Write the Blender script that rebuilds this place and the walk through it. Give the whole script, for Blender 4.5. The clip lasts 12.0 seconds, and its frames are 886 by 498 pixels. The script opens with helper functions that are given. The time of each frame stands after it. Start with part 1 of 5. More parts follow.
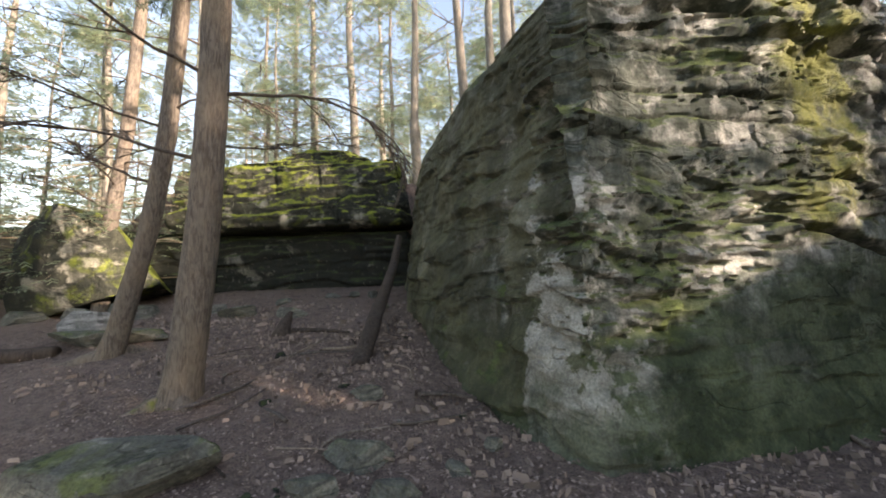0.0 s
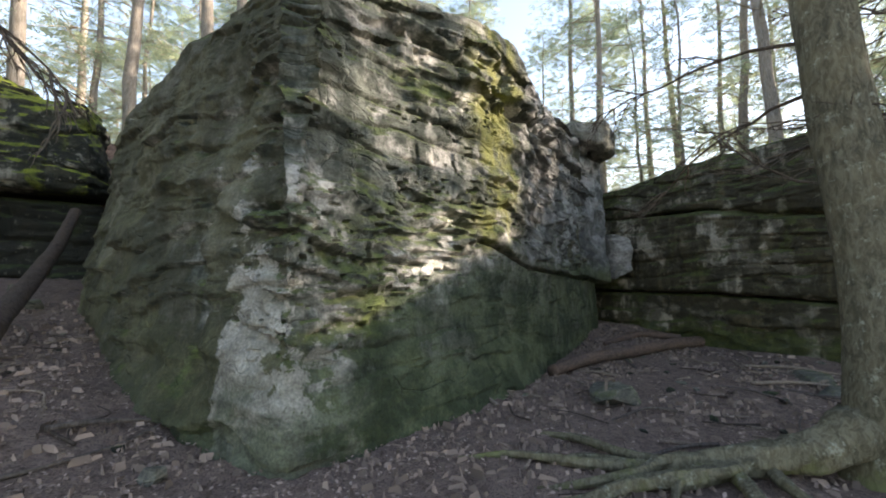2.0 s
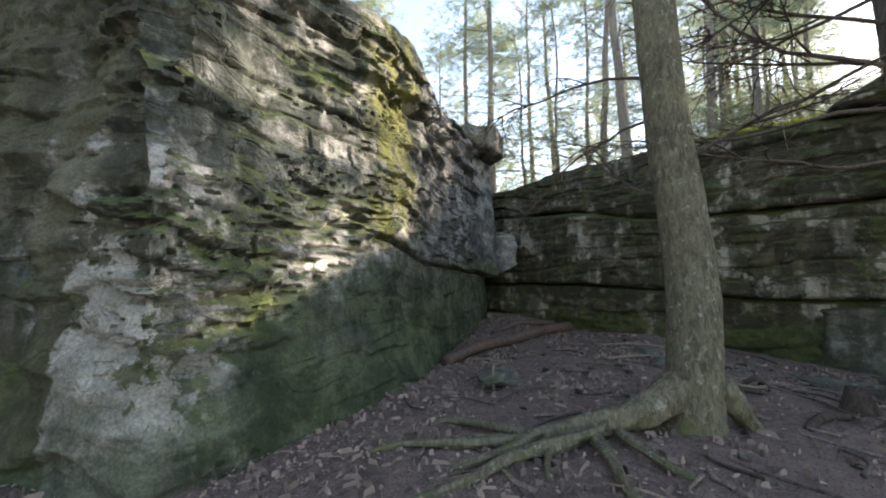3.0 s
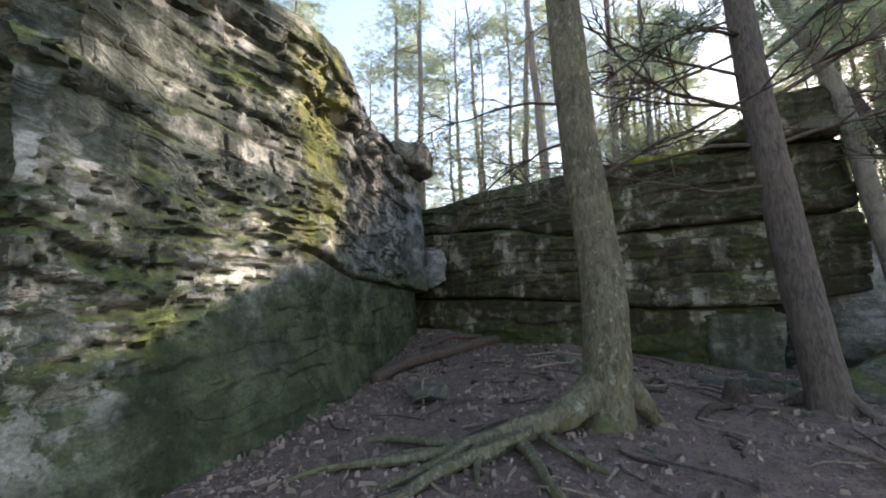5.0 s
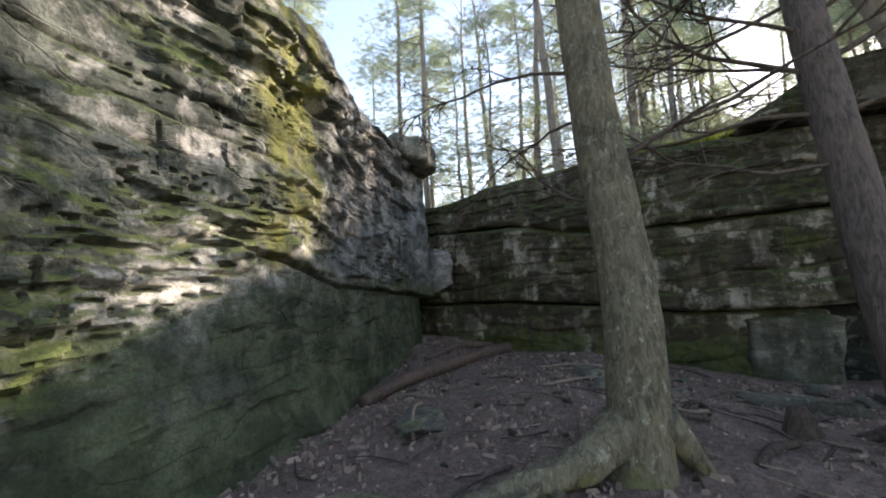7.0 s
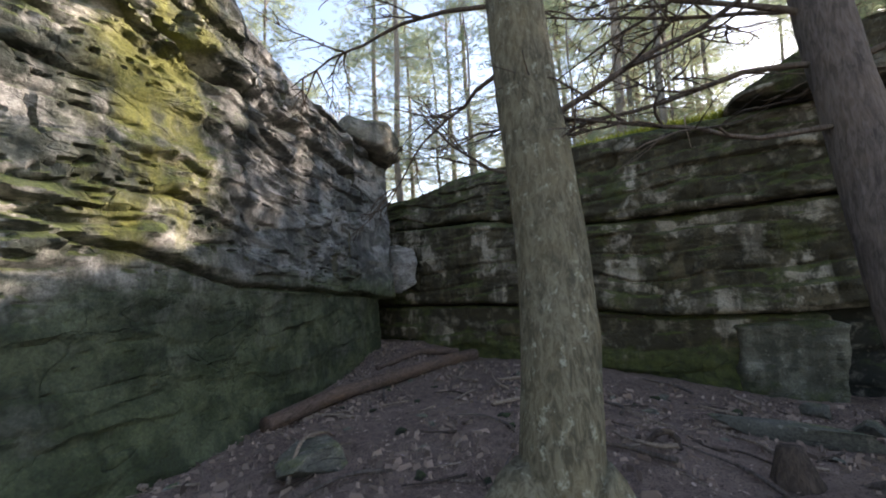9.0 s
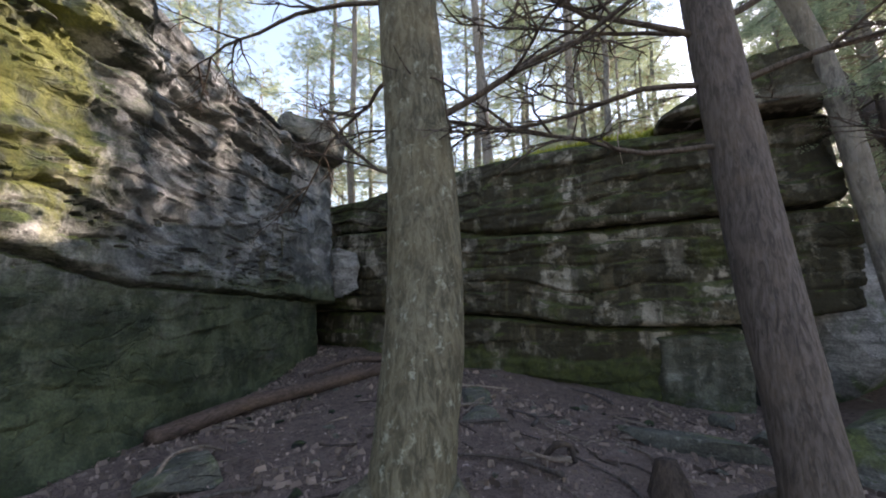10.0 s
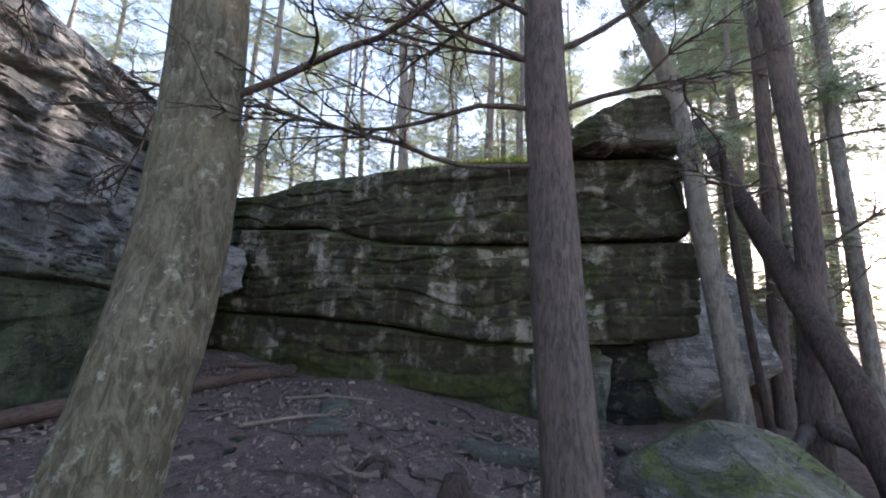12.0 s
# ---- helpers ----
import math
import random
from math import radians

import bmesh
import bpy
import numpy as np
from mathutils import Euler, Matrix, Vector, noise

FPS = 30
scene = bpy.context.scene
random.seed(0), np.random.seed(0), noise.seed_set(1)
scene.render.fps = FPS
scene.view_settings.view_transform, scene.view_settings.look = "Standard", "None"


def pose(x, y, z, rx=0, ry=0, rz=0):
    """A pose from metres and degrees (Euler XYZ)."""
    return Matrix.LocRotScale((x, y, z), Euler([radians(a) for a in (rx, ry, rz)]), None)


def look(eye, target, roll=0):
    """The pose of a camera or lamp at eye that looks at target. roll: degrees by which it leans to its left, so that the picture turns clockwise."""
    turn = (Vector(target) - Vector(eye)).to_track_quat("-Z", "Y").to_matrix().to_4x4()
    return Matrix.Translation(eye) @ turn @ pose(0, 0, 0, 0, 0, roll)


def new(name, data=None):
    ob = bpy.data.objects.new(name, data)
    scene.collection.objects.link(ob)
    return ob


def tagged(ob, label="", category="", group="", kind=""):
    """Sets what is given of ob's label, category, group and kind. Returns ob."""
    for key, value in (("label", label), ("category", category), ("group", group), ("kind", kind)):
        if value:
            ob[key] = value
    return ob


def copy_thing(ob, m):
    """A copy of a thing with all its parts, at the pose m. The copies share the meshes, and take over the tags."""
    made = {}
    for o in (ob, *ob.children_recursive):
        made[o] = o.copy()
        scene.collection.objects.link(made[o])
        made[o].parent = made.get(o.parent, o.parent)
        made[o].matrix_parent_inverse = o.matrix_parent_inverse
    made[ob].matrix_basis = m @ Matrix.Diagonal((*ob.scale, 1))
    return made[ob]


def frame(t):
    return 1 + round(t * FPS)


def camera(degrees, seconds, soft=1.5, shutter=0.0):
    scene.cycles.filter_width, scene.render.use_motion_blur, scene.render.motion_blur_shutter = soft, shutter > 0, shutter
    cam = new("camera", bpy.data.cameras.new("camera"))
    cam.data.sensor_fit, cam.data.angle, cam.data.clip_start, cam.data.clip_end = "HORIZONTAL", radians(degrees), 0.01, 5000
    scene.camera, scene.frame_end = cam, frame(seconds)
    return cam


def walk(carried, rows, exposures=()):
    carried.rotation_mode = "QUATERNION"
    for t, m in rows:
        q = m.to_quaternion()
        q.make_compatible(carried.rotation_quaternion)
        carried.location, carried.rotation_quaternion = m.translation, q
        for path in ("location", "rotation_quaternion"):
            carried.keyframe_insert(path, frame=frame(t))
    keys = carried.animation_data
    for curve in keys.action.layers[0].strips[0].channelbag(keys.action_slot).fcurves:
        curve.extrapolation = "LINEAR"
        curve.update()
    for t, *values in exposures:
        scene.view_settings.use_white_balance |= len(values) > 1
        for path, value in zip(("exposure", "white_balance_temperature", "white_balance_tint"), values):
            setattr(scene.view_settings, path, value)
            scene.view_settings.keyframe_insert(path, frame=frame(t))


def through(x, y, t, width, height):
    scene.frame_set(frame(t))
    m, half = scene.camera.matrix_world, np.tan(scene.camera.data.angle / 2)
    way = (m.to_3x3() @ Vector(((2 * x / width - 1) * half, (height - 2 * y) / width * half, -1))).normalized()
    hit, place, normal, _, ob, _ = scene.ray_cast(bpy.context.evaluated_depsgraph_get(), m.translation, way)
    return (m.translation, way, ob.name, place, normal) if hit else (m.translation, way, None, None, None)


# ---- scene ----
cam = camera(99.5, 12.0, soft=1.9)
METRES, EYE, TILT, LEAN, TURN = 5.5, 1.5, 5.5, 2.5, 0.0
ROWS = [
    (0.0, 0.0, 0.0, 0.0, 0.0, 0.0, -0.0),
    (0.5, 0.027, -0.0014, -0.0052, -4.01, 0.13, -1.51),
    (1.0, 0.0652, 0.0042, -0.0106, -11.54, 0.58, -3.45),
    (1.5, 0.0939, 0.0001, -0.0042, -22.54, 1.18, -4.5),
    (2.0, 0.1039, 0.0034, -0.0078, -34.74, 1.4, -4.46),
    (2.5, 0.1037, -0.0044, -0.0058, -44.58, 1.43, -4.1),
    (4.5, 0.087, 0.0175, -0.0233, -57.82, 4.83, -5.16),
    (5.0, 0.1082, 0.0019, -0.0227, -61.09, 5.44, -3.93),
    (5.5, 0.1268, 0.0144, -0.0133, -62.38, 5.63, -3.03),
    (6.0, 0.1665, 0.0195, 0.0002, -61.69, 5.56, -2.66),
    (6.5, 0.2154, 0.03, 0.0016, -59.72, 5.38, -2.86),
    (8.5, 0.4913, 0.0057, 0.0089, -57.55, 5.11, -2.63),
    (9.0, 0.5426, -0.033, 0.0096, -58.51, 5.37, -2.98),
    (9.5, 0.5851, -0.0894, 0.0147, -60.4, 5.95, -3.62),
    (10.0, 0.6315, -0.1373, 0.0183, -63.2, 6.66, -4.51),
    (10.5, 0.6766, -0.1863, 0.0236, -66.46, 7.3, -5.53),
    (11.0, 0.6993, -0.2367, 0.0272, -69.4, 8.29, -6.63),
    (11.5, 0.7184, -0.2818, 0.0295, -71.46, 9.08, -7.5),
    (12.0, 0.7399, -0.3262, 0.0302, -72.58, 9.48, -8.07),
]
walk(cam, [(t, pose(0, 0, EYE, TILT, LEAN, TURN) @ pose(METRES * x, METRES * y, METRES * z, 90 + pitch, roll, yaw)) for t, x, y, z, yaw, pitch, roll in ROWS],
     [(0.0, 1.99, 7950, 20), (2.5, 2.26, 7400, 18), (6.0, 2.12, 7300, 20), (9.5, 2.13, 7250, 24), (12.0, 2.33, 6650, 29)])


# ---- world, sun and exposure ----
SUN_AZ = (0.893, -0.449)
SUN_EL = radians(18.5)
sun_dir = Vector((SUN_AZ[0] * math.cos(SUN_EL), SUN_AZ[1] * math.cos(SUN_EL), math.sin(SUN_EL)))
world = bpy.data.worlds.new("world")
scene.world = world
world.use_nodes = True
wt = world.node_tree
sky = wt.nodes.new("ShaderNodeTexSky")
sky.sky_type = "NISHITA"
sky.sun_disc = False
sky.sun_elevation = SUN_EL
sky.sun_rotation = math.atan2(SUN_AZ[0], SUN_AZ[1])
sky.air_density = 1.0
sky.dust_density = 0.25
sky.ozone_density = 0.4
wt.links.new(sky.outputs["Color"], wt.nodes["Background"].inputs["Color"])
wt.nodes["Background"].inputs["Strength"].default_value = 0.15
sun = new("sun", bpy.data.lights.new("sun", "SUN"))
sun.data.energy = 5.0
sun.data.angle = radians(0.6)
sun.data.color = (1.0, 0.94, 0.85)
sun.matrix_world = look((0, 0, 30), Vector((0, 0, 30)) - sun_dir)


# ---- numeric noise ----
def hashed(i, j, k, seed):
    h = (i * 374761393 + j * 668265263 + k * 2147483647 + seed * 974711) & 0xFFFFFFFF
    h = ((h ^ (h >> 13)) * 1274126177) & 0xFFFFFFFF
    h = (h ^ (h >> 16)) & 0xFFFFFF
    return h / float(0xFFFFFF)


def vnoise(x, y, z, seed=0):
    """Smooth value noise from 0 to 1 on arrays."""
    x, y, z = np.broadcast_arrays(np.asarray(x, float), np.asarray(y, float), np.asarray(z, float))
    fx, fy, fz = np.floor(x), np.floor(y), np.floor(z)
    i, j, k = fx.astype(np.int64), fy.astype(np.int64), fz.astype(np.int64)
    a, b, c = x - fx, y - fy, z - fz
    a, b, c = a * a * (3 - 2 * a), b * b * (3 - 2 * b), c * c * (3 - 2 * c)
    r = 0
    for di in (0, 1):
        for dj in (0, 1):
            for dk in (0, 1):
                w = (a if di else 1 - a) * (b if dj else 1 - b) * (c if dk else 1 - c)
                r = r + w * hashed(i + di, j + dj, k + dk, seed)
    return r


def fbm(x, y, z, octaves=4, seed=0, gain=0.5):
    total, amp, norm = 0, 1.0, 0
    for o in range(octaves):
        f = 2.03 ** o
        total = total + amp * vnoise(np.asarray(x) * f, np.asarray(y) * f, np.asarray(z) * f, seed + 17 * o)
        norm += amp
        amp *= gain
    return total / norm


def ridge(n):
    return 1 - np.abs(2 * n - 1)


def smooth(v, a, b):
    t = np.clip((np.asarray(v, float) - a) / (b - a), 0, 1)
    return t * t * (3 - 2 * t)


# ---- mesh helpers ----
def mesh_from(name, verts, faces, material, soft=True):
    me = bpy.data.meshes.new(name)
    me.from_pydata(np.asarray(verts, float).tolist(), [], faces if isinstance(faces, list) else faces.tolist())
    if soft:
        me.polygons.foreach_set("use_smooth", [True] * len(me.polygons))
    if material:
        me.materials.append(material)
    me.update()
    return me


def part(name, me, parent=None, label=""):
    """Links a mesh as one object, under a thing where one is given."""
    ob = new(name, me)
    if parent:
        ob.parent = parent
    if label:
        ob["label"] = label
    return ob


def grid_faces(nu, nv, wrap=False):
    """Quads of a grid whose vertex (i, j) has the index j * nu + i; wrap closes it in i."""
    i = np.arange(nu if wrap else nu - 1)
    j = np.arange(nv - 1)
    I, J = np.meshgrid(i, j)
    I, J = I.ravel(), J.ravel()
    I2 = (I + 1) % nu
    return np.stack([J * nu + I, J * nu + I2, (J + 1) * nu + I2, (J + 1) * nu + I], 1)


class Soup:
    """Collects tubes, cards and blobs for one mesh."""

    def __init__(self):
        self.v, self.f, self.n = [], [], 0

    def add(self, verts, faces):
        self.v.append(np.asarray(verts, float))
        self.f.extend((np.asarray(faces) + self.n).tolist())
        self.n += len(verts)

    def tube(self, pts, radii, sides=6, bark=0.0, seed=0, cap=True):
        pts = np.asarray(pts, float)
        n = len(pts)
        d = np.gradient(pts, axis=0)
        d /= np.linalg.norm(d, axis=1)[:, None] + 1e-9
        ref = np.array([1.0, 0.0, 0.0]) if abs(d[0][0]) < 0.8 else np.array([0.0, 1.0, 0.0])
        e1 = np.cross(d, ref)
        e1 /= np.linalg.norm(e1, axis=1)[:, None] + 1e-9
        e2 = np.cross(d, e1)
        a = np.linspace(0, 2 * math.pi, sides, endpoint=False)
        r = np.asarray(radii, float)[:, None] * np.ones((n, sides))
        if bark:
            ln = np.concatenate([[0], np.cumsum(np.linalg.norm(np.diff(pts, axis=0), axis=1))])[:, None]
            cx, cy = np.cos(a)[None, :], np.sin(a)[None, :]
            r = r * (1 + 0.16 * (fbm(cx * 1.2 + ln * 0, cy * 1.2 + ln * 0, ln * 0.9, 3, seed) - 0.5))
            r = r + bark * (ridge(fbm(cx * 4.5 + 0 * ln, cy * 4.5 + 0 * ln, ln * 2.2, 3, seed + 5)) - 0.5)
        V = pts[:, None, :] + r[:, :, None] * (np.cos(a)[None, :, None] * e1[:, None, :] + np.sin(a)[None, :, None] * e2[:, None, :])
        F = grid_faces(sides, n, wrap=True).tolist()
        V = V.reshape(-1, 3)
        if cap:
            V = np.concatenate([V, pts[:1], pts[-1:]])
            k = n * sides
            self.add(V, np.array(F))
            base = self.n - len(V)
            for i in range(sides):
                self.f.append([base + (i + 1) % sides, base + i, base + k])
                self.f.append([base + k - sides + i, base + k - sides + (i + 1) % sides, base + k + 1])
        else:
            self.add(V, np.array(F))

    def mesh(self, name, material, soft=True):
        return mesh_from(name, np.concatenate(self.v), self.f, material, soft)


# ---- materials ----
def node(nt, kind, **sets):
    n = nt.nodes.new("ShaderNode" + kind)
    for k, v in sets.items():
        n.inputs[k.replace("_", " ")].default_value = v
    return n


def material(name):
    m = bpy.data.materials.new(name)
    m.use_nodes = True
    return m, m.node_tree, m.node_tree.nodes["Principled BSDF"]


def mix(nt, fac, a, b, blend="MIX"):
    n = nt.nodes.new("ShaderNodeMix")
    n.data_type = "RGBA"
    n.blend_type = blend
    for k, v in ((0, fac), (6, a), (7, b)):
        if isinstance(v, bpy.types.NodeSocket):
            nt.links.new(v, n.inputs[k])
        else:
            n.inputs[k].default_value = v if k == 0 or len(v) == 4 else (*v, 1)
    return n.outputs[2]


def maths(nt, op, a, b=0.0):
    n = nt.nodes.new("ShaderNodeMath")
    n.operation = op
    for k, v in ((0, a), (1, b)):
        if isinstance(v, bpy.types.NodeSocket):
            nt.links.new(v, n.inputs[k])
        else:
            n.inputs[k].default_value = v
    return n.outputs[0]


def ramp(nt, fac, lo, hi):
    n = nt.nodes.new("ShaderNodeMapRange")
    n.interpolation_type = "SMOOTHSTEP"
    nt.links.new(fac, n.inputs[0])
    n.inputs[1].default_value, n.inputs[2].default_value = lo, hi
    return n.outputs[0]


def tex(nt, scale, stretch=(1, 1, 1), detail=4.0, rough=0.6, distortion=0.0, shift=0.0, coords="Object"):
    c = nt.nodes.new("ShaderNodeTexCoord")
    mp = nt.nodes.new("ShaderNodeMapping")
    mp.inputs["Scale"].default_value = stretch
    mp.inputs["Location"].default_value = (shift, shift * 0.7, shift * 1.3)
    nt.links.new(c.outputs[coords], mp.inputs["Vector"])
    n = node(nt, "TexNoise", Scale=scale, Detail=detail, Roughness=rough, Distortion=distortion)
    nt.links.new(mp.outputs[0], n.inputs["Vector"])
    return n.outputs["Fac"]


def bump(nt, bsdf, height, strength=0.5, distance=0.02):
    b = node(nt, "Bump", Strength=strength, Distance=distance)
    nt.links.new(height, b.inputs["Height"])
    nt.links.new(b.outputs[0], bsdf.inputs["Normal"])


def rock_material(name, pale, mid, dark, moss, moss_low=0.0, moss_high=1.0, moss_up=0.5, moss_gain=0.0, pale_at=(0.5, 0.66), shift=0.0, dark_at=(0.42, 0.6), strip=None, algae_shade=False, lam=4.5, patch=(9, 0.62, 0.7, 0.5), crev=0.7, beds_mix=1.0):
    """Weathered sandstone: pale scars, dark algal streaks, moss that grows near the ground and on ledges; optional
    painted sun and shade.
    """
    m, nt, b = material(name)
    big = tex(nt, 0.9, detail=5, distortion=0.6, shift=shift)
    layer = tex(nt, 1.6, (0.8, 0.8, lam), detail=6, rough=0.65, distortion=0.4, shift=shift + 3)
    streak = tex(nt, 2.6, (1, 1, 0.16), detail=4, shift=shift + 7)
    fine = tex(nt, 34, detail=5, rough=0.7, shift=shift)
    grain = tex(nt, 150, detail=2, shift=shift)
    spots = tex(nt, patch[0], (1, 1, 0.7), detail=4, rough=0.55, shift=shift + 11)
    seam = maths(nt, "ABSOLUTE", maths(nt, "SUBTRACT", tex(nt, 1.5, (0.8, 0.8, lam * 0.8), detail=3, rough=0.55, distortion=0.7, shift=shift + 29), 0.5))
    seam = ramp(nt, maths(nt, "ADD", seam, maths(nt, "MULTIPLY", ramp(nt, big, 0.45, 0.6), 0.02)), 0.0, 0.028)
    blot = tex(nt, 2.1, (1, 1, 0.8), detail=7, rough=0.68, distortion=0.3, shift=shift + 37)
    col = mix(nt, maths(nt, "MULTIPLY", ramp(nt, layer, 0.38, 0.58), beds_mix), mid, dark)
    col = mix(nt, maths(nt, "MULTIPLY", ramp(nt, blot, 0.50, 0.60), 0.8), col, dark)
    col = mix(nt, ramp(nt, maths(nt, "ADD", maths(nt, "MULTIPLY", big, 0.6), maths(nt, "MULTIPLY", layer, 0.4)), *pale_at), col, pale)
    col = mix(nt, maths(nt, "MULTIPLY", ramp(nt, streak, *dark_at), 0.75), col, dark)
    col = mix(nt, maths(nt, "MULTIPLY", ramp(nt, spots, patch[1], patch[2]), patch[3]), col, pale)
    geo = nt.nodes.new("ShaderNodeNewGeometry")
    sep = nt.nodes.new("ShaderNodeSeparateXYZ")
    nt.links.new(geo.outputs["Normal"], sep.inputs[0])
    pos = nt.nodes.new("ShaderNodeSeparateXYZ")
    nt.links.new(geo.outputs["Position"], pos.inputs[0])
    up = maths(nt, "MULTIPLY", ramp(nt, sep.outputs[2], 0.15, 0.75), moss_up)
    n1 = tex(nt, 1.3, detail=5, rough=0.65, distortion=0.5, shift=shift + 19)
    amount = maths(nt, "ADD", maths(nt, "ADD", n1, up), moss_gain)
    if moss_high > moss_low:
        low = nt.nodes.new("ShaderNodeMapRange")
        nt.links.new(pos.outputs[2], low.inputs[0])
        low.inputs[1].default_value, low.inputs[2].default_value = moss_low, moss_high
        low.inputs[3].default_value, low.inputs[4].default_value = 0.26, 0.0
        amount = maths(nt, "ADD", amount, low.outputs[0])
    mcol = mix(nt, ramp(nt, tex(nt, 5, detail=4, shift=shift + 2), 0.35, 0.65), (moss[0] * 0.45, moss[1] * 0.5, moss[2] * 0.6), moss)
    fmoss = ramp(nt, amount, 0.56, 0.74)
    col = mix(nt, maths(nt, "MULTIPLY", fmoss, 0.85), col, mcol)
    if strip:
        # Yellow-green moss where the sun patch falls, its sunlit gold put into the colour.
        sunlit_gold = maths(nt, "MULTIPLY", maths(nt, "MULTIPLY", ramp(nt, pos.outputs[0], strip[0] - 0.4, strip[0] + 0.2), ramp(nt, pos.outputs[0], strip[1] + 0.4, strip[1] - 0.2)), ramp(nt, tex(nt, 2.2, (1, 1, 0.5), detail=5, shift=41), 0.4, 0.6))
        sunlit_gold = maths(nt, "MULTIPLY", sunlit_gold, ramp(nt, pos.outputs[2], 1.6, 2.3))
        col = mix(nt, maths(nt, "MULTIPLY", sunlit_gold, 0.75), col, (0.235, 0.24, 0.055))
        # Grey stone beyond the strip, lightened in colour for the sky it reflects.
        bare = maths(nt, "MULTIPLY", ramp(nt, maths(nt, "ADD", pos.outputs[0], maths(nt, "MULTIPLY", maths(nt, "SUBTRACT", big, 0.5), 2.0)), strip[1] + 0.1, strip[1] + 0.7), ramp(nt, maths(nt, "ADD", pos.outputs[2], maths(nt, "MULTIPLY", maths(nt, "SUBTRACT", big, 0.5), 1.5)), 1.5, 1.9))
        col = mix(nt, maths(nt, "MULTIPLY", bare, 0.7), col, mix(nt, ramp(nt, layer, 0.40, 0.54), (0.40, 0.405, 0.41), (0.10, 0.104, 0.106)))
    if algae_shade:
        # Faces turned to -x go dark olive: their shade is put into the colour.
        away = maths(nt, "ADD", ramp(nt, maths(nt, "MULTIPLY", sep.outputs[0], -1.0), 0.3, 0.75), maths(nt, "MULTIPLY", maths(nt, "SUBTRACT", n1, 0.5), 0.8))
        shaded_olive = mix(nt, ramp(nt, tex(nt, 1.1, (1, 1, 0.35), detail=6, rough=0.7, shift=95), 0.42, 0.62), (0.06, 0.06, 0.035), (0.15, 0.145, 0.085))
        col = mix(nt, maths(nt, "MULTIPLY", ramp(nt, away, 0.45, 0.85), 0.82), col, shaded_olive)
        ragged = maths(nt, "SUBTRACT", tex(nt, 1.9, detail=6, rough=0.7, shift=81), 0.5)
        inner = maths(nt, "SUBTRACT", maths(nt, "ADD", 4.33, maths(nt, "MULTIPLY", ragged, 0.9)), pos.outputs[1])
        outer = maths(nt, "SUBTRACT", maths(nt, "ADD", 1.98, maths(nt, "MULTIPLY", ragged, 3.2)), maths(nt, "ADD", pos.outputs[0], maths(nt, "MULTIPLY", pos.outputs[2], 0.42)))
        rib = maths(nt, "MULTIPLY", ramp(nt, inner, 0.0, 0.07), ramp(nt, outer, 0.0, 0.15))
        rib = maths(nt, "MULTIPLY", rib, ramp(nt, maths(nt, "ADD", pos.outputs[2], ragged), 3.1, 2.5))
        col = mix(nt, maths(nt, "MULTIPLY", rib, 0.78), col, mix(nt, ramp(nt, layer, 0.4, 0.6), (0.60, 0.57, 0.51), (0.36, 0.345, 0.30)))
        # Green growth low down, with the shadow below the sun band in its colour.
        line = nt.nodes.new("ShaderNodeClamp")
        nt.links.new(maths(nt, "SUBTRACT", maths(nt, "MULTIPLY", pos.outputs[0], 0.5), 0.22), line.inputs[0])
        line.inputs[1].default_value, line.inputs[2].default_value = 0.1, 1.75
        film_shade = maths(nt, "ADD", maths(nt, "SUBTRACT", line.outputs[0], pos.outputs[2]), maths(nt, "MULTIPLY", maths(nt, "SUBTRACT", tex(nt, 1.6, detail=6, rough=0.7, distortion=0.5, shift=61), 0.5), 1.6))
        col = mix(nt, maths(nt, "MULTIPLY", ramp(nt, film_shade, -0.2, 0.35), 0.84), col, mix(nt, ramp(nt, maths(nt, "ADD", maths(nt, "MULTIPLY", layer, 0.4), maths(nt, "MULTIPLY", blot, 0.6)), 0.42, 0.58), (0.115, 0.14, 0.078), (0.03, 0.044, 0.023)))
    col = mix(nt, maths(nt, "MULTIPLY", maths(nt, "MULTIPLY", maths(nt, "SUBTRACT", 1.0, seam), crev), ramp(nt, spots, 0.42, 0.58)), col, (0.018, 0.02, 0.015))
    col = mix(nt, ramp(nt, fine, 0.25, 0.8), mix(nt, 0.5, col, (0.02, 0.02, 0.018)), mix(nt, 1.0, col, (1.2, 1.2, 1.19), "MULTIPLY"))
    nt.links.new(col, b.inputs["Base Color"])
    b.inputs["Roughness"].default_value = 0.88
    b.inputs["Specular IOR Level"].default_value = 0.25
    h = maths(nt, "ADD", maths(nt, "ADD", maths(nt, "MULTIPLY", layer, 0.6), maths(nt, "ADD", maths(nt, "MULTIPLY", seam, 0.3), maths(nt, "ADD", maths(nt, "MULTIPLY", spots, 0.7), maths(nt, "MULTIPLY", blot, 0.6)))), maths(nt, "ADD", maths(nt, "MULTIPLY", fine, 0.5), maths(nt, "MULTIPLY", grain, 0.12)))
    bump(nt, b, h, 1.0, 0.06)
    return m


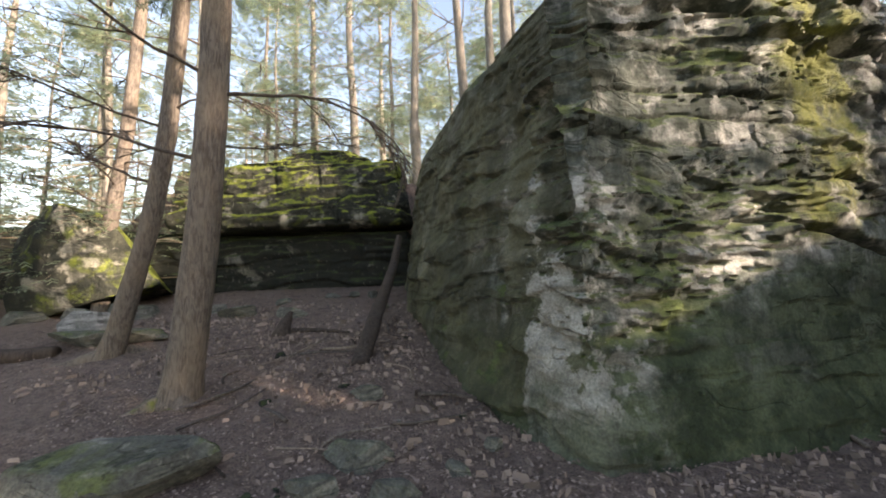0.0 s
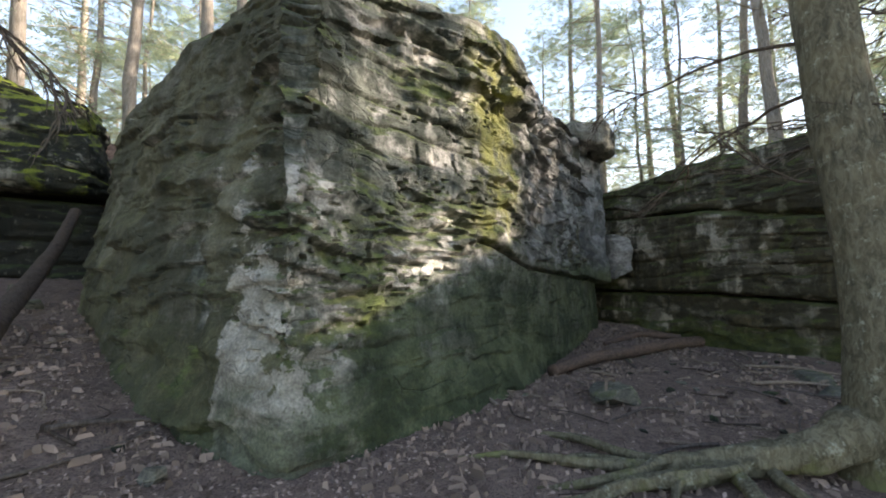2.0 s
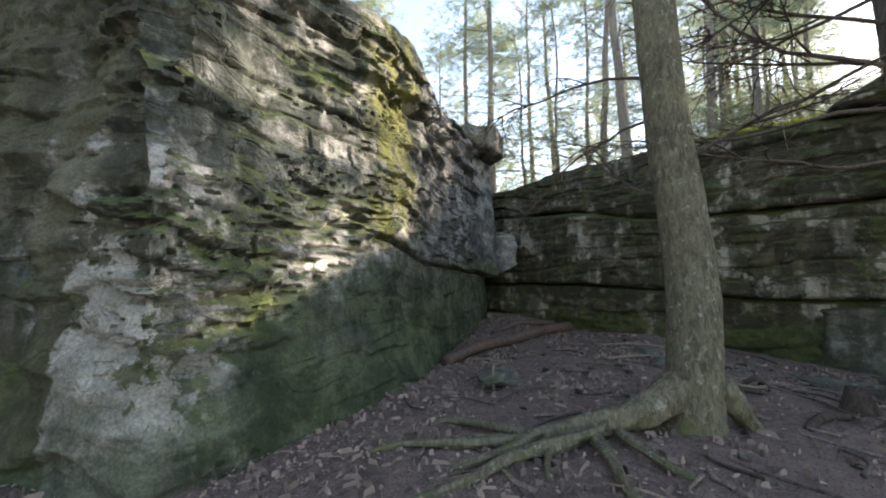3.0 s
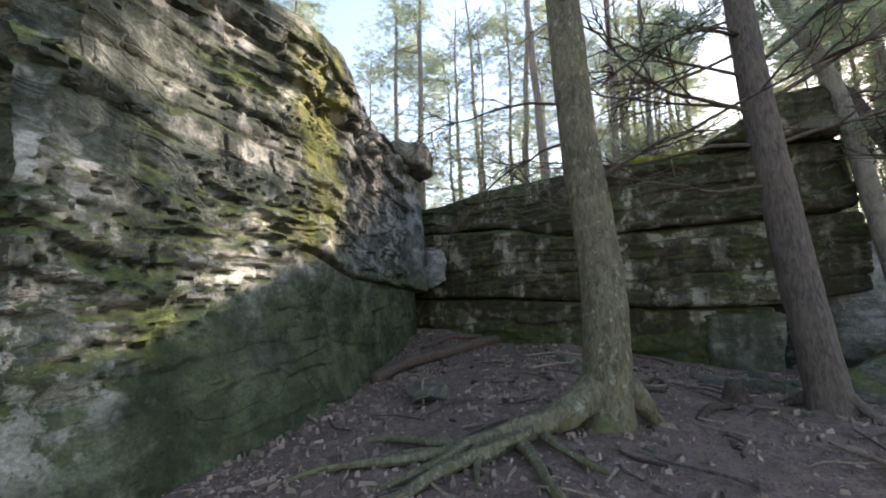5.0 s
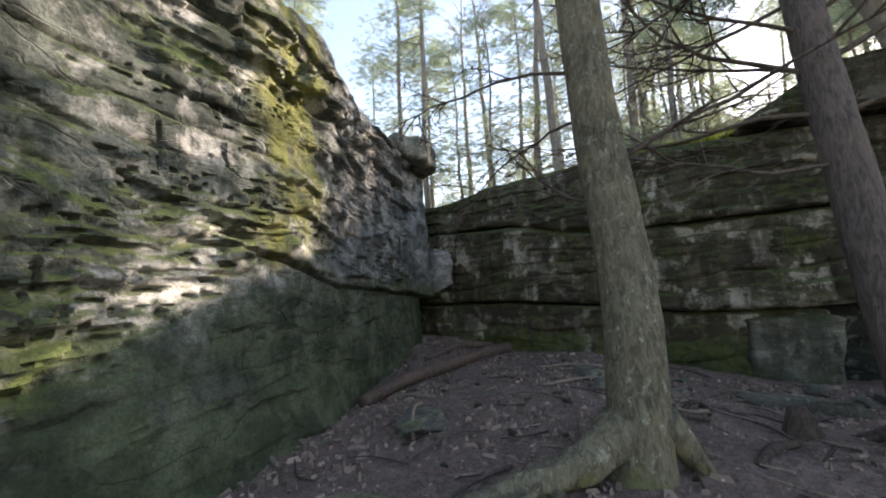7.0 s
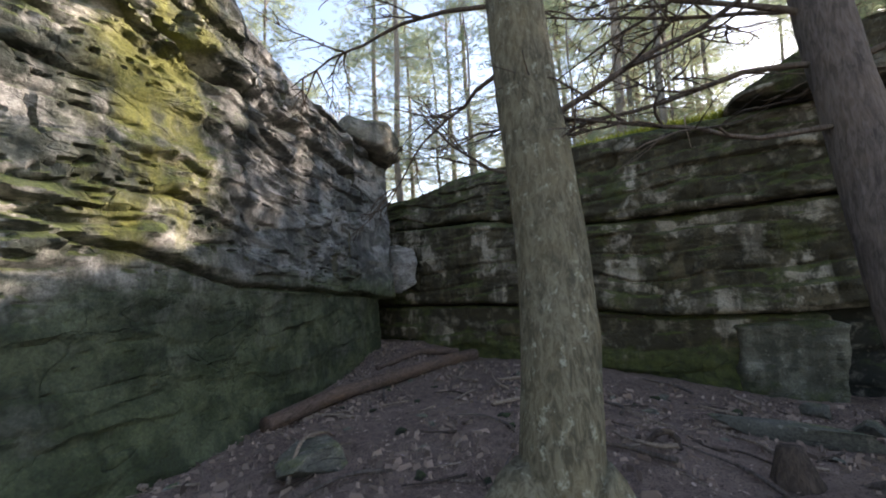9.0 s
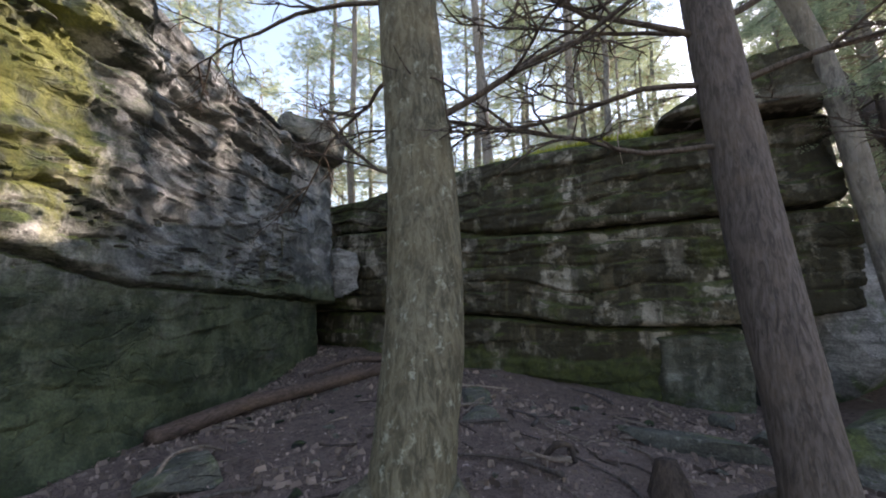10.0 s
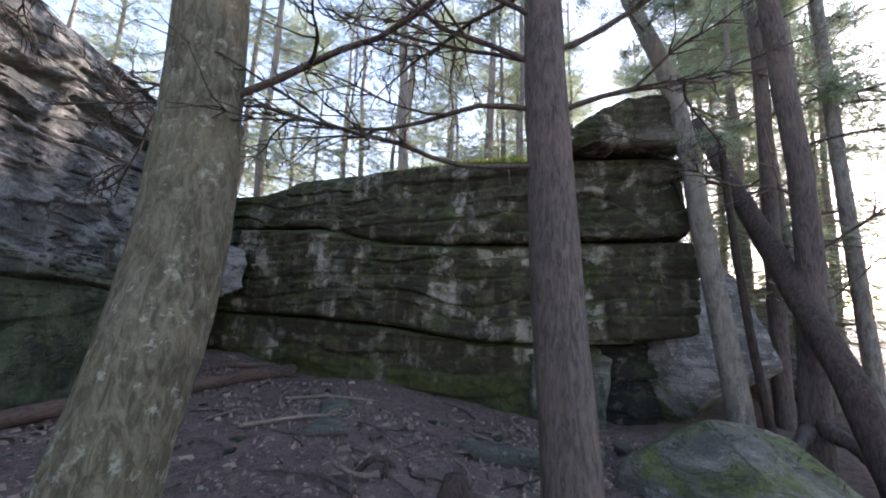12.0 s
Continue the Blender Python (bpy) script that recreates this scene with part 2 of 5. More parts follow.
def bark_material(name, light, dark, moss, moss_top, shift=0.0, plates=(9, 9, 1.6), lichen=0.0):
    m, nt, b = material(name)
    a = tex(nt, 3.2, plates, detail=6, rough=0.7, distortion=0.8, shift=shift)
    c = tex(nt, 1.7, detail=4, shift=shift + 4)
    g = tex(nt, 60, (1, 1, 0.3), detail=3, shift=shift)
    col = mix(nt, ramp(nt, a, 0.35, 0.65), dark, light)
    col = mix(nt, maths(nt, "MULTIPLY", ramp(nt, c, 0.4, 0.7), 0.4), col, (light[0] * 1.25, light[1] * 1.15, light[2]))
    if lichen:
        col = mix(nt, maths(nt, "MULTIPLY", ramp(nt, tex(nt, 9, detail=6, rough=0.75, shift=shift + 8), 0.56, 0.66), lichen), col, (0.4, 0.42, 0.34))
    geo = nt.nodes.new("ShaderNodeNewGeometry")
    pos = nt.nodes.new("ShaderNodeSeparateXYZ")
    nt.links.new(geo.outputs["Position"], pos.inputs[0])
    low = nt.nodes.new("ShaderNodeMapRange")
    nt.links.new(pos.outputs[2], low.inputs[0])
    low.inputs[1].default_value, low.inputs[2].default_value = moss_top - 0.8, moss_top
    low.inputs[3].default_value, low.inputs[4].default_value = 0.3, -0.2
    f = ramp(nt, maths(nt, "ADD", tex(nt, 4, detail=5, shift=shift + 21), low.outputs[0]), 0.5, 0.75)
    col = mix(nt, maths(nt, "MULTIPLY", f, 0.8), col, moss)
    nt.links.new(col, b.inputs["Base Color"])
    b.inputs["Roughness"].default_value = 0.9
    b.inputs["Specular IOR Level"].default_value = 0.2
    bump(nt, b, maths(nt, "ADD", a, maths(nt, "MULTIPLY", g, 0.25)), 0.9, 0.03)
    return m


def leaf_material(name, a, c, through=0.4):
    m, nt, b = material(name)
    geo = nt.nodes.new("ShaderNodeNewGeometry")
    oi = nt.nodes.new("ShaderNodeObjectInfo")
    f = maths(nt, "FRACT", maths(nt, "ADD", geo.outputs["Random Per Island"], oi.outputs["Random"]))
    col = mix(nt, f, a, c)
    nt.links.new(col, b.inputs["Base Color"])
    b.inputs["Roughness"].default_value = 0.7
    if through:
        t = nt.nodes.new("ShaderNodeBsdfTranslucent")
        nt.links.new(col, t.inputs["Color"])
        ms = nt.nodes.new("ShaderNodeMixShader")
        ms.inputs[0].default_value = through
        out = nt.nodes["Material Output"]
        nt.links.new(b.outputs[0], ms.inputs[1])
        nt.links.new(t.outputs[0], ms.inputs[2])
        nt.links.new(ms.outputs[0], out.inputs["Surface"])
    return m


def ground_material():
    m, nt, b = material("forest_floor")
    n1 = tex(nt, 0.7, detail=5, distortion=0.5)
    n2 = tex(nt, 9, detail=6, rough=0.7, shift=3)
    n3 = tex(nt, 55, detail=4, rough=0.7, shift=8)
    col = mix(nt, ramp(nt, n2, 0.35, 0.65), (0.17, 0.118, 0.1), (0.41, 0.295, 0.25))
    col = mix(nt, maths(nt, "MULTIPLY", ramp(nt, n1, 0.45, 0.65), 0.5), col, (0.43, 0.31, 0.262))
    v = node(nt, "TexVoronoi", Scale=24.0)
    c = nt.nodes.new("ShaderNodeTexCoord")
    nt.links.new(c.outputs["Object"], v.inputs["Vector"])
    sp = nt.nodes.new("ShaderNodeSeparateColor")
    nt.links.new(v.outputs["Color"], sp.inputs[0])
    col = mix(nt, maths(nt, "MULTIPLY", ramp(nt, sp.outputs[0], 0.55, 0.95), 0.55), col, (0.38, 0.29, 0.23))
    col = mix(nt, maths(nt, "MULTIPLY", ramp(nt, n3, 0.3, 0.55), 0.5), (0.045, 0.034, 0.028), col)
    nt.links.new(col, b.inputs["Base Color"])
    b.inputs["Roughness"].default_value = 0.92
    b.inputs["Specular IOR Level"].default_value = 0.2
    bump(nt, b, maths(nt, "ADD", maths(nt, "MULTIPLY", sp.outputs[1], 0.5), maths(nt, "ADD", n2, n3)), 0.8, 0.03)
    return m


# Its colour also holds the sun strip, the shaded side and the low shadow.
M_BOULDER = rock_material("weathered_sandstone", (0.54, 0.52, 0.47), (0.18, 0.192, 0.16), (0.028, 0.037, 0.027), (0.11, 0.145, 0.034), moss_low=-0.3, moss_high=1.6, moss_up=0.25, moss_gain=0.0, pale_at=(0.505, 0.585), strip=(4.3, 5.4), algae_shade=True, lam=1.5, crev=0.25, patch=(4.0, 0.55, 0.68, 0.5), beds_mix=0.55)
M_WALL = rock_material("dark_sandstone", (0.40, 0.37, 0.30), (0.115, 0.10, 0.06), (0.034, 0.031, 0.018), (0.08, 0.10, 0.024), moss_low=-0.2, moss_high=0.2, moss_up=0.35, moss_gain=0.03, pale_at=(0.515, 0.575), shift=23.0, lam=1.1, dark_at=(0.40, 0.54), patch=(2.9, 0.55, 0.72, 0.5), beds_mix=0.6, crev=0.5)
M_LEFT = rock_material("mossy_sandstone", (0.34, 0.32, 0.26), (0.075, 0.075, 0.052), (0.02, 0.022, 0.016), (0.25, 0.29, 0.03), moss_low=3.6, moss_high=3.5, moss_up=0.4, moss_gain=0.02, pale_at=(0.53, 0.60), shift=51.0, lam=1.6)
# Near-black for the mossy wall's lower tier: overhang shade put into the colour.
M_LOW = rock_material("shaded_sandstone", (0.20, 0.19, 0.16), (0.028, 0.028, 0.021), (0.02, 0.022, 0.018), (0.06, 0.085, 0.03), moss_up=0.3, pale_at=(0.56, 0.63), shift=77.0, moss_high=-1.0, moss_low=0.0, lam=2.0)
M_STONE = rock_material("loose_stone", (0.46, 0.435, 0.38), (0.29, 0.275, 0.22), (0.12, 0.12, 0.10), (0.15, 0.18, 0.05), moss_up=0.2, moss_gain=-0.04, shift=90.0, moss_high=-1.0, moss_low=0.0)
M_BLOCK = rock_material("grey_green_sandstone", (0.33, 0.325, 0.27), (0.17, 0.172, 0.13), (0.06, 0.062, 0.045), (0.08, 0.10, 0.03), moss_up=0.2, moss_gain=0.0, shift=14.0, moss_low=-1.4, moss_high=-0.3, beds_mix=0.4, crev=0.3)
M_PALE = rock_material("pale_sandstone", (0.60, 0.58, 0.56), (0.40, 0.39, 0.37), (0.16, 0.16, 0.15), (0.12, 0.18, 0.05), moss_up=0.1, moss_gain=-0.05, shift=33.0, moss_low=-0.8, moss_high=0.9, dark_at=(0.55, 0.75))
M_GROUND = ground_material()
M_BARK_A = bark_material("scaly_brown_bark", (0.20, 0.165, 0.135), (0.075, 0.06, 0.05), (0.16, 0.19, 0.03), 0.45, 3.0)
M_BARK_B = bark_material("lichened_bark", (0.165, 0.152, 0.105), (0.062, 0.057, 0.038), (0.13, 0.14, 0.055), 0.15, 13.0, (6, 6, 2.2), lichen=0.5)
M_BARK_C = bark_material("reddish_bark", (0.135, 0.113, 0.10), (0.055, 0.045, 0.04), (0.10, 0.10, 0.05), -1.0, 27.0)
M_BARK_D = bark_material("grey_bark", (0.21, 0.195, 0.17), (0.09, 0.083, 0.072), (0.13, 0.15, 0.06), -1.0, 37.0, (4, 4, 1.2), lichen=0.3)
M_LOG = bark_material("rotting_log", (0.155, 0.108, 0.088), (0.055, 0.04, 0.033), (0.1, 0.1, 0.05), -9.0, 43.0, (3, 12, 12))
M_BARK_DARK = bark_material("dark_wet_bark", (0.085, 0.065, 0.055), (0.03, 0.024, 0.02), (0.06, 0.07, 0.03), -2.0, 47.0)
# Bark of the distant trees, lightened so its colour holds the haze.
M_BARK_FAR = bark_material("hazed_forest_bark", (0.26, 0.235, 0.205), (0.13, 0.115, 0.1), (0.12, 0.14, 0.05), -5.0, 57.0)
M_TWIG = bark_material("twig_bark", (0.13, 0.105, 0.085), (0.05, 0.04, 0.033), (0.1, 0.1, 0.05), -9.0, 67.0)
M_DEADWOOD = bark_material("bleached_wood", (0.30, 0.245, 0.20), (0.11, 0.085, 0.07), (0.1, 0.1, 0.05), -9.0, 71.0, (10, 10, 10))
# Needles and far foliage are paled in colour to stand for haze.
M_NEEDLE = leaf_material("hemlock_needles", (0.17, 0.22, 0.14), (0.42, 0.48, 0.30), 0.6)
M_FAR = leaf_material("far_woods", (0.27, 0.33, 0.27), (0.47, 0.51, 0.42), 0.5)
M_LEAF_OLD = leaf_material("fallen_leaves", (0.10, 0.066, 0.052), (0.40, 0.30, 0.25), 0.12)
# Far twigs in a bright tan that stands for sun on them.
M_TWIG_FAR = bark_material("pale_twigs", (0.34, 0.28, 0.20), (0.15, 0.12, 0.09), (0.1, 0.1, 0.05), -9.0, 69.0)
M_CHIP = leaf_material("bark_chips", (0.07, 0.05, 0.04), (0.34, 0.25, 0.2), 0.0)
M_MOSS = leaf_material("moss", (0.14, 0.18, 0.02), (0.30, 0.34, 0.04), 0.2)


# ---- ground ----
def ground_z(x, y):
    x, y = np.asarray(x, float), np.asarray(y, float)
    z = -0.17 - 0.027 * np.clip(x, -2, 12)
    left = 1 - smooth(x, -0.6, 1.4)
    z = z + left * 0.19 * np.clip(y - 3.6, 0, 9.0)
    z = z - 0.10 * np.clip(2.2 - y, 0, 4.0) * smooth(x, 6.5, 11)
    z = z + 0.42 * smooth(x, 8.5, 11.5) * smooth(y, 4.0, 6.5)
    z = z + 0.12 * np.exp(-((x - 11.2) ** 2 + (y - 2.4) ** 2) / 1.6)
    high = 5.35 - 1.15 * smooth(x, 2, 13)
    top = np.maximum(smooth(y, 12.9, 13.8) * smooth(x, -15, -9.5), smooth(x, 13.2, 14.0) * smooth(y, -2.9, -2.3))
    far = np.hypot(x - 3, y - 3)
    slope = smooth(y, 10, 40) * (1 - smooth(x, -15, -9.5)) * 5.0
    z = z * (1 - top) + (high + 0.03 * np.clip(far - 14, 0, 60)) * top + slope * (1 - top)
    z = z + 0.014 * np.clip(far - 18, 0, 250) * (1 - top)
    z = z + 0.10 * (fbm(x * 0.5, y * 0.5, 0, 3, 3) - 0.5) + 0.05 * (fbm(x * 2.3, y * 2.3, 0, 3, 9) - 0.5)
    return z


def axis_steps(lo, hi, step, reach):
    inner = np.arange(lo, hi + step, step)
    out = [step * 2]
    while sum(out) < reach:
        out.append(out[-1] * 1.25)
    out = np.cumsum(out)
    return np.concatenate([lo - out[::-1], inner, hi + out])


gx, gy = axis_steps(-9, 12.6, 0.06, 600), axis_steps(-4.5, 12, 0.06, 600)
GX, GY = np.meshgrid(gx, gy)
GZ = ground_z(GX, GY) + 0.10 * (fbm(GX * 4.5, GY * 4.5, 0, 4, 21, 0.65) - 0.5)
ground = part("ground", mesh_from("ground", np.stack([GX.ravel(), GY.ravel(), GZ.ravel()], 1), grid_faces(len(gx), len(gy)), M_GROUND))
tagged(ground, "forest floor of dark earth strewn with brown fallen leaves", "ground", kind="structure")


def gz(x, y):
    return float(ground_z(x, y))


# ---- rock ----
def outline(points):
    """Samples a closed plan of (x, y, spacing to the next corner), with softened corners."""
    P = []
    n = len(points)
    for i in range(n):
        x0, y0, s = points[i]
        x1, y1, _ = points[(i + 1) % n]
        k = max(1, int(math.hypot(x1 - x0, y1 - y0) / s))
        for j in range(k):
            P.append((x0 + (x1 - x0) * j / k, y0 + (y1 - y0) * j / k))
    P = np.array(P)
    for _ in range(3):
        P = 0.5 * P + 0.25 * (np.roll(P, 1, 0) + np.roll(P, -1, 0))
    return P


def rock_solid(name, points, z0, z1, mat, inset=None, relief=None, dz=0.05, edge=0.15, top_rough=0.12, rings=14, seed=0, under=False):
    """A closed block of rock over a plan: z0, z1 are heights as functions of the plan, inset leans its sides, relief roughens them."""
    P = outline(points)
    nu = len(P)
    T = np.roll(P, -1, 0) - np.roll(P, 1, 0)
    T /= np.linalg.norm(T, axis=1)[:, None]
    Nrm = np.stack([T[:, 1], -T[:, 0]], 1)
    area = 0.5 * np.sum(P[:, 0] * np.roll(P[:, 1], -1) - P[:, 1] * np.roll(P[:, 0], -1))
    if area < 0:
        Nrm = -Nrm
    za, zb = z0(P[:, 0], P[:, 1]), z1(P[:, 0], P[:, 1])
    nv = max(4, int(float(np.max(zb - za)) / dz))
    rows = []
    C = P.mean(0)

    def place(row_p, z, rel):
        d = rel * (relief(row_p[:, 0], row_p[:, 1], z) if relief else 0)
        return np.column_stack([row_p + Nrm * np.reshape(d, (-1, 1)), z])

    if under:
        for k in np.linspace(0.9, 0.12, 5):
            q = P + (C - P) * k
            rows.append(np.column_stack([q - Nrm * edge, za + 0.06 * (fbm(q[:, 0] * 2, q[:, 1] * 2, 0, 3, seed) - 0.5)]))
    for j in range(nv + 1):
        v = j / nv
        z = za + (zb - za) * v
        up = np.clip((z - (zb - edge)) / edge, 0, 1)
        dn = np.clip(((za + edge) - z) / edge, 0, 1) if under else 0
        o = edge * (1 - np.sqrt(np.maximum(0, 1 - up ** 2))) + edge * (1 - np.sqrt(np.maximum(0, 1 - dn ** 2)))
        if inset:
            o = o + inset(P[:, 0], P[:, 1], z)
        rows.append(place(P - Nrm * np.reshape(o, (-1, 1)), z, 1.0))
    rim = rows[-1]
    for k in np.linspace(0, 1, rings + 1)[1:]:
        f = k ** 1.5 * 0.995
        q = rim[:, :2] + (C - rim[:, :2]) * f
        z = zb * (1 - f) + f * zb.mean() + top_rough * (2 * fbm(q[:, 0] * 1.3, q[:, 1] * 1.3, seed, 4, seed) - 1) * smooth(f, 0, 0.02)
        rows.append(np.column_stack([q, z]))
    V = np.concatenate(rows)
    return mesh_from(name, V, grid_faces(nu, len(rows), wrap=True) if area > 0 else grid_faces(nu, len(rows), wrap=True)[:, ::-1], mat)


def const(v):
    return lambda x, y: np.full(np.shape(x), float(v))


def along(pairs, axis=0):
    a, b = [p[0] for p in pairs], [p[1] for p in pairs]
    return lambda x, y: np.interp(x if axis == 0 else y, a, b)


# the great boulder
def crack_z(x):
    return np.interp(x, [3.0, 3.5, 4.2, 4.7, 5.5, 5.9, 8.0, 11.4], [2.02, 2.10, 2.02, 1.94, 1.69, 1.60, 1.48, 1.25])


def right_side(x, y):
    """1 on the sunny face, 0 on the shady face that runs away from the corner."""
    return smooth(x - 0.42 * (4.2 - y), 0.55, 1.5) * smooth(y - (3.1 + 0.36 * x), 0.9, 0.3)


def ridged(x, y, z, octaves=4, seed=0, gain=0.5):
    total, amp, norm = 0, 1.0, 0
    for o in range(octaves):
        f = 2.1 ** o
        v = 1 - np.abs(2 * vnoise(np.asarray(x) * f, np.asarray(y) * f, np.asarray(z) * f, seed + 13 * o) - 1)
        total = total + amp * v * v
        norm += amp
        amp *= gain
    return total / norm


def beds(s, z, thick, seed, length=1.6):
    """Uneven beds: each stands out or back by its own amount, changing along s; returns offset (-0.5 to 0.5) and nearness to a joint."""
    q = z / thick + 1.3 * (fbm(s * 0.35, z * 0.4, 0, 2, seed) - 0.5)
    i = np.floor(q)
    f = q - i
    cut = 0.25 + 0.5 * hashed(i.astype(np.int64), i.astype(np.int64) * 7, i.astype(np.int64) * 0, seed)
    j = i * 2 + (f > cut)
    d = np.minimum(np.abs(f - cut), np.minimum(f, 1 - f)) * thick
    t = s / length + 5.3 * np.mod(j * 0.618, 1.0)
    k = np.floor(t)
    e = smooth(t - k, 0.0, 0.12)
    a = hashed(j.astype(np.int64), k.astype(np.int64), j.astype(np.int64) * 0, seed + 1)
    b = hashed(j.astype(np.int64), (k - 1).astype(np.int64), j.astype(np.int64) * 0, seed + 1)
    return a * e + b * (1 - e) - 0.5, d


def ledges(s, z, thick, seed, length=1.1):
    """Overhanging ledges: each bed juts out at its foot, draws back upwards and fades in and out along s; 0 to 1."""
    q = z / thick + 2.2 * (fbm(s * 0.45, z * 0.5, 0, 2, seed) - 0.5) + 0.35 * (fbm(s * 2.6, z * 1.5, 3, 3, seed + 5) - 0.5)
    i = np.floor(q)
    f = q - i
    a = smooth(vnoise(s / length + 3.7 * i, i * 7.31, 0, seed + 9), 0.25, 0.7)
    return a * smooth(f, 0.0, 0.14) * (1 - f) ** 0.8


def boulder_inset(x, y, z):
    r = smooth(x, 0.9, 1.7)
    lean = (1 - r) * 0.13 + r * 0.13 * (1 - smooth(x, 2.6, 4.6))
    zr = np.interp(x, [0.8, 1.6, 3.2, 5.0, 7.0], [4.5, 4.85, 4.9, 5.1, 4.7])
    amt = np.interp(x, [0.2, 0.9, 1.6, 3.0, 4.2], [0.75, 0.45, 0.3, 0.35, 0.25])
    k = np.clip((z - zr) / 1.4, 0, 1.3)
    flare = np.clip((0.55 - z) / 0.8, 0, 1.2) ** 1.6
    step = 0.10 * smooth(x, 4.6, 6.0) * smooth(crack_z(x) - z, 0.0, 0.12)
    away = np.where(x < 1.3, smooth(y, 4.0, 5.6), smooth(x, 1.8, 4.0))
    return lean * (z - 0.7) + amt * k ** 2 - 0.24 * flare * (1 - smooth(x, 4, 8)) * (0.2 + 0.8 * away) + step * 0.6


def boulder_relief(x, y, z):
    r = smooth(x, 1.0, 1.4)
    s = np.where(x > 1.2, x, 1.2 - (y - 3.7))
    w = 0.4 * (fbm(x * 0.7, y * 0.7, z * 0.8, 3, 31) - 0.5) + 0.30 * (fbm(x * 1.7, y * 1.7, z * 1.9, 3, 33) - 0.5)
    warp = z + w + 0.09 * x
    wave = ridged(x * 1.5, y * 1.5, warp * 3.4, 4, 41, 0.5)
    comb = ridged(x * 4.6, y * 4.6, warp * 7.0, 3, 43, 0.55)
    n_big = fbm(x * 0.8, y * 0.8, z * 0.9, 4, 47)
    bed, joint = beds(s, z + 0.6 * w, 0.62, 51, 1.1)
    bed2, joint2 = beds(s, z + w, 0.24, 57, 0.7)
    calm = np.clip(0.62 + 0.5 * (x - 1.8), 0.45, 1.75) + 0.9 * smooth(2.1 - x, 0, 0.5) * smooth(x, 1.2, 1.5)
    rough = 0.30 + 0.70 * smooth(z - np.where(x > 4.0, crack_z(x), calm), -0.15, 0.3)
    rough = rough * (1 - 0.1 * smooth(x, 4.8, 6.2)) * (0.3 + 0.7 * r)
    mask = smooth(fbm(x * 0.9, y * 0.9, z * 1.2, 3, 61), 0.40, 0.58)
    d = rough * (0.08 * bed + 0.03 * bed2 * mask + 0.16 * (wave - 0.4) * (0.4 + 0.6 * mask) + 0.05 * (comb - 0.35) * (0.2 + 0.8 * mask) + (0.45 + 0.55 * mask) * (0.15 * (ledges(s, warp, 0.42, 141, 1.5) - 0.3) + 0.04 * (ledges(s, warp, 0.19, 151, 0.8) - 0.3)))
    d = d - rough * (0.05 * np.exp(-(joint / 0.022) ** 2) * smooth(fbm(s * 0.8, z * 2, 0, 2, 65), 0.5, 0.62))
    d = d + rough * 0.035 * (fbm(x * 7, y * 7, z * 8, 3, 69, 0.6) - 0.5)
    d = d * (1 - 0.45 * smooth(z, 3.6, 4.6) * (1 - smooth(x, 2.2, 3.2)))
    # the shady face: a pale rib along the corner, a groove behind it, worn hollows beyond
    left = (1 - r)
    groove = np.interp(z, [0.2, 0.5, 1.0, 1.6, 2.3, 2.85, 3.1], [4.5, 4.62, 4.74, 4.95, 4.85, 4.4, 4.0]) + 0.16 * (fbm(z * 2.2, 0, 0, 3, 35) - 0.5)
    low = 1 - smooth(z, 2.8, 3.3)
    d = d + left * low * 0.13 * smooth(groove - y, -0.03, 0.07) * smooth(z, 0.0, 0.9) - left * 0.10 * smooth(0.6 - z, 0, 0.6) * (1 - smooth(y, 4.2, 5.2))
    d = d - left * 0.20 * np.exp(-((y - groove - 0.28) / 0.26) ** 2) * smooth(z, 0.1, 0.7) * low
    d = d - left * 0.22 * np.exp(-((y - 5.1) / 0.5) ** 2 - ((z - 3.5) / 0.55) ** 2)
    d = d + left * (0.22 * (fbm(x * 1.0, y * 1.0, z * 0.7, 4, 63) - 0.5) + 0.12 * (ridged(x * 1.6, y * 1.6, warp * 1.9, 4, 67) - 0.4) + 0.10 * (ledges(s, warp, 0.55, 161, 1.6) - 0.3) + 0.05 * (fbm(x * 5, y * 5, z * 5, 3, 68, 0.6) - 0.5))
    d = d + 0.16 * (n_big - 0.5)
    # single marks on the sunny face: a sloping shelf, two short upright cracks
    shelf = 2.62 - 0.36 * (x - 3.0) + 0.05 * (fbm(x * 4, 0, 0, 2, 36) - 0.5)
    d = d - r * 0.10 * smooth(shelf - z, 0.0, 0.03) * (1 - smooth(shelf - z, 0.06, 0.3)) * smooth(x, 2.7, 3.0) * (1 - smooth(x, 4.0, 4.3))
    for cx, c0, c1 in ((3.12, 2.75, 3.3), (2.3, 1.6, 1.85), (3.85, 2.9, 3.3)):
        d = d - r * 0.08 * np.exp(-((x - cx - 0.12 * (fbm(z * 5, cx, 0, 2, 37) - 0.5)) / 0.018) ** 2) * smooth(z, c0 - 0.04, c0 + 0.06) * (1 - smooth(z, c1 - 0.06, c1 + 0.04))
    band = np.exp(-((z - (0.95 + 0.5 * (x - 1.9))) / 0.4) ** 2) * smooth(x, 1.4, 1.8) * (1 - smooth(x, 4.0, 4.6))
    d = d + band * (0.07 * (ridged(x * 4.2, y * 4.2, z * 9, 3, 75) - 0.4) - 0.09 * smooth(vnoise(x * 9, y * 9, z * 13, 77), 0.7, 0.8))
    pit = vnoise(x * 12, y * 12, z * 17, 71)
    d = d - 0.09 * smooth(pit, 0.72, 0.80) * rough * smooth(fbm(x * 1.3, y * 1.3, z * 2.2, 2, 73), 0.48, 0.6)
    wob = 0.05 * (fbm(x * 3, 0, 0, 3, 81) - 0.5)
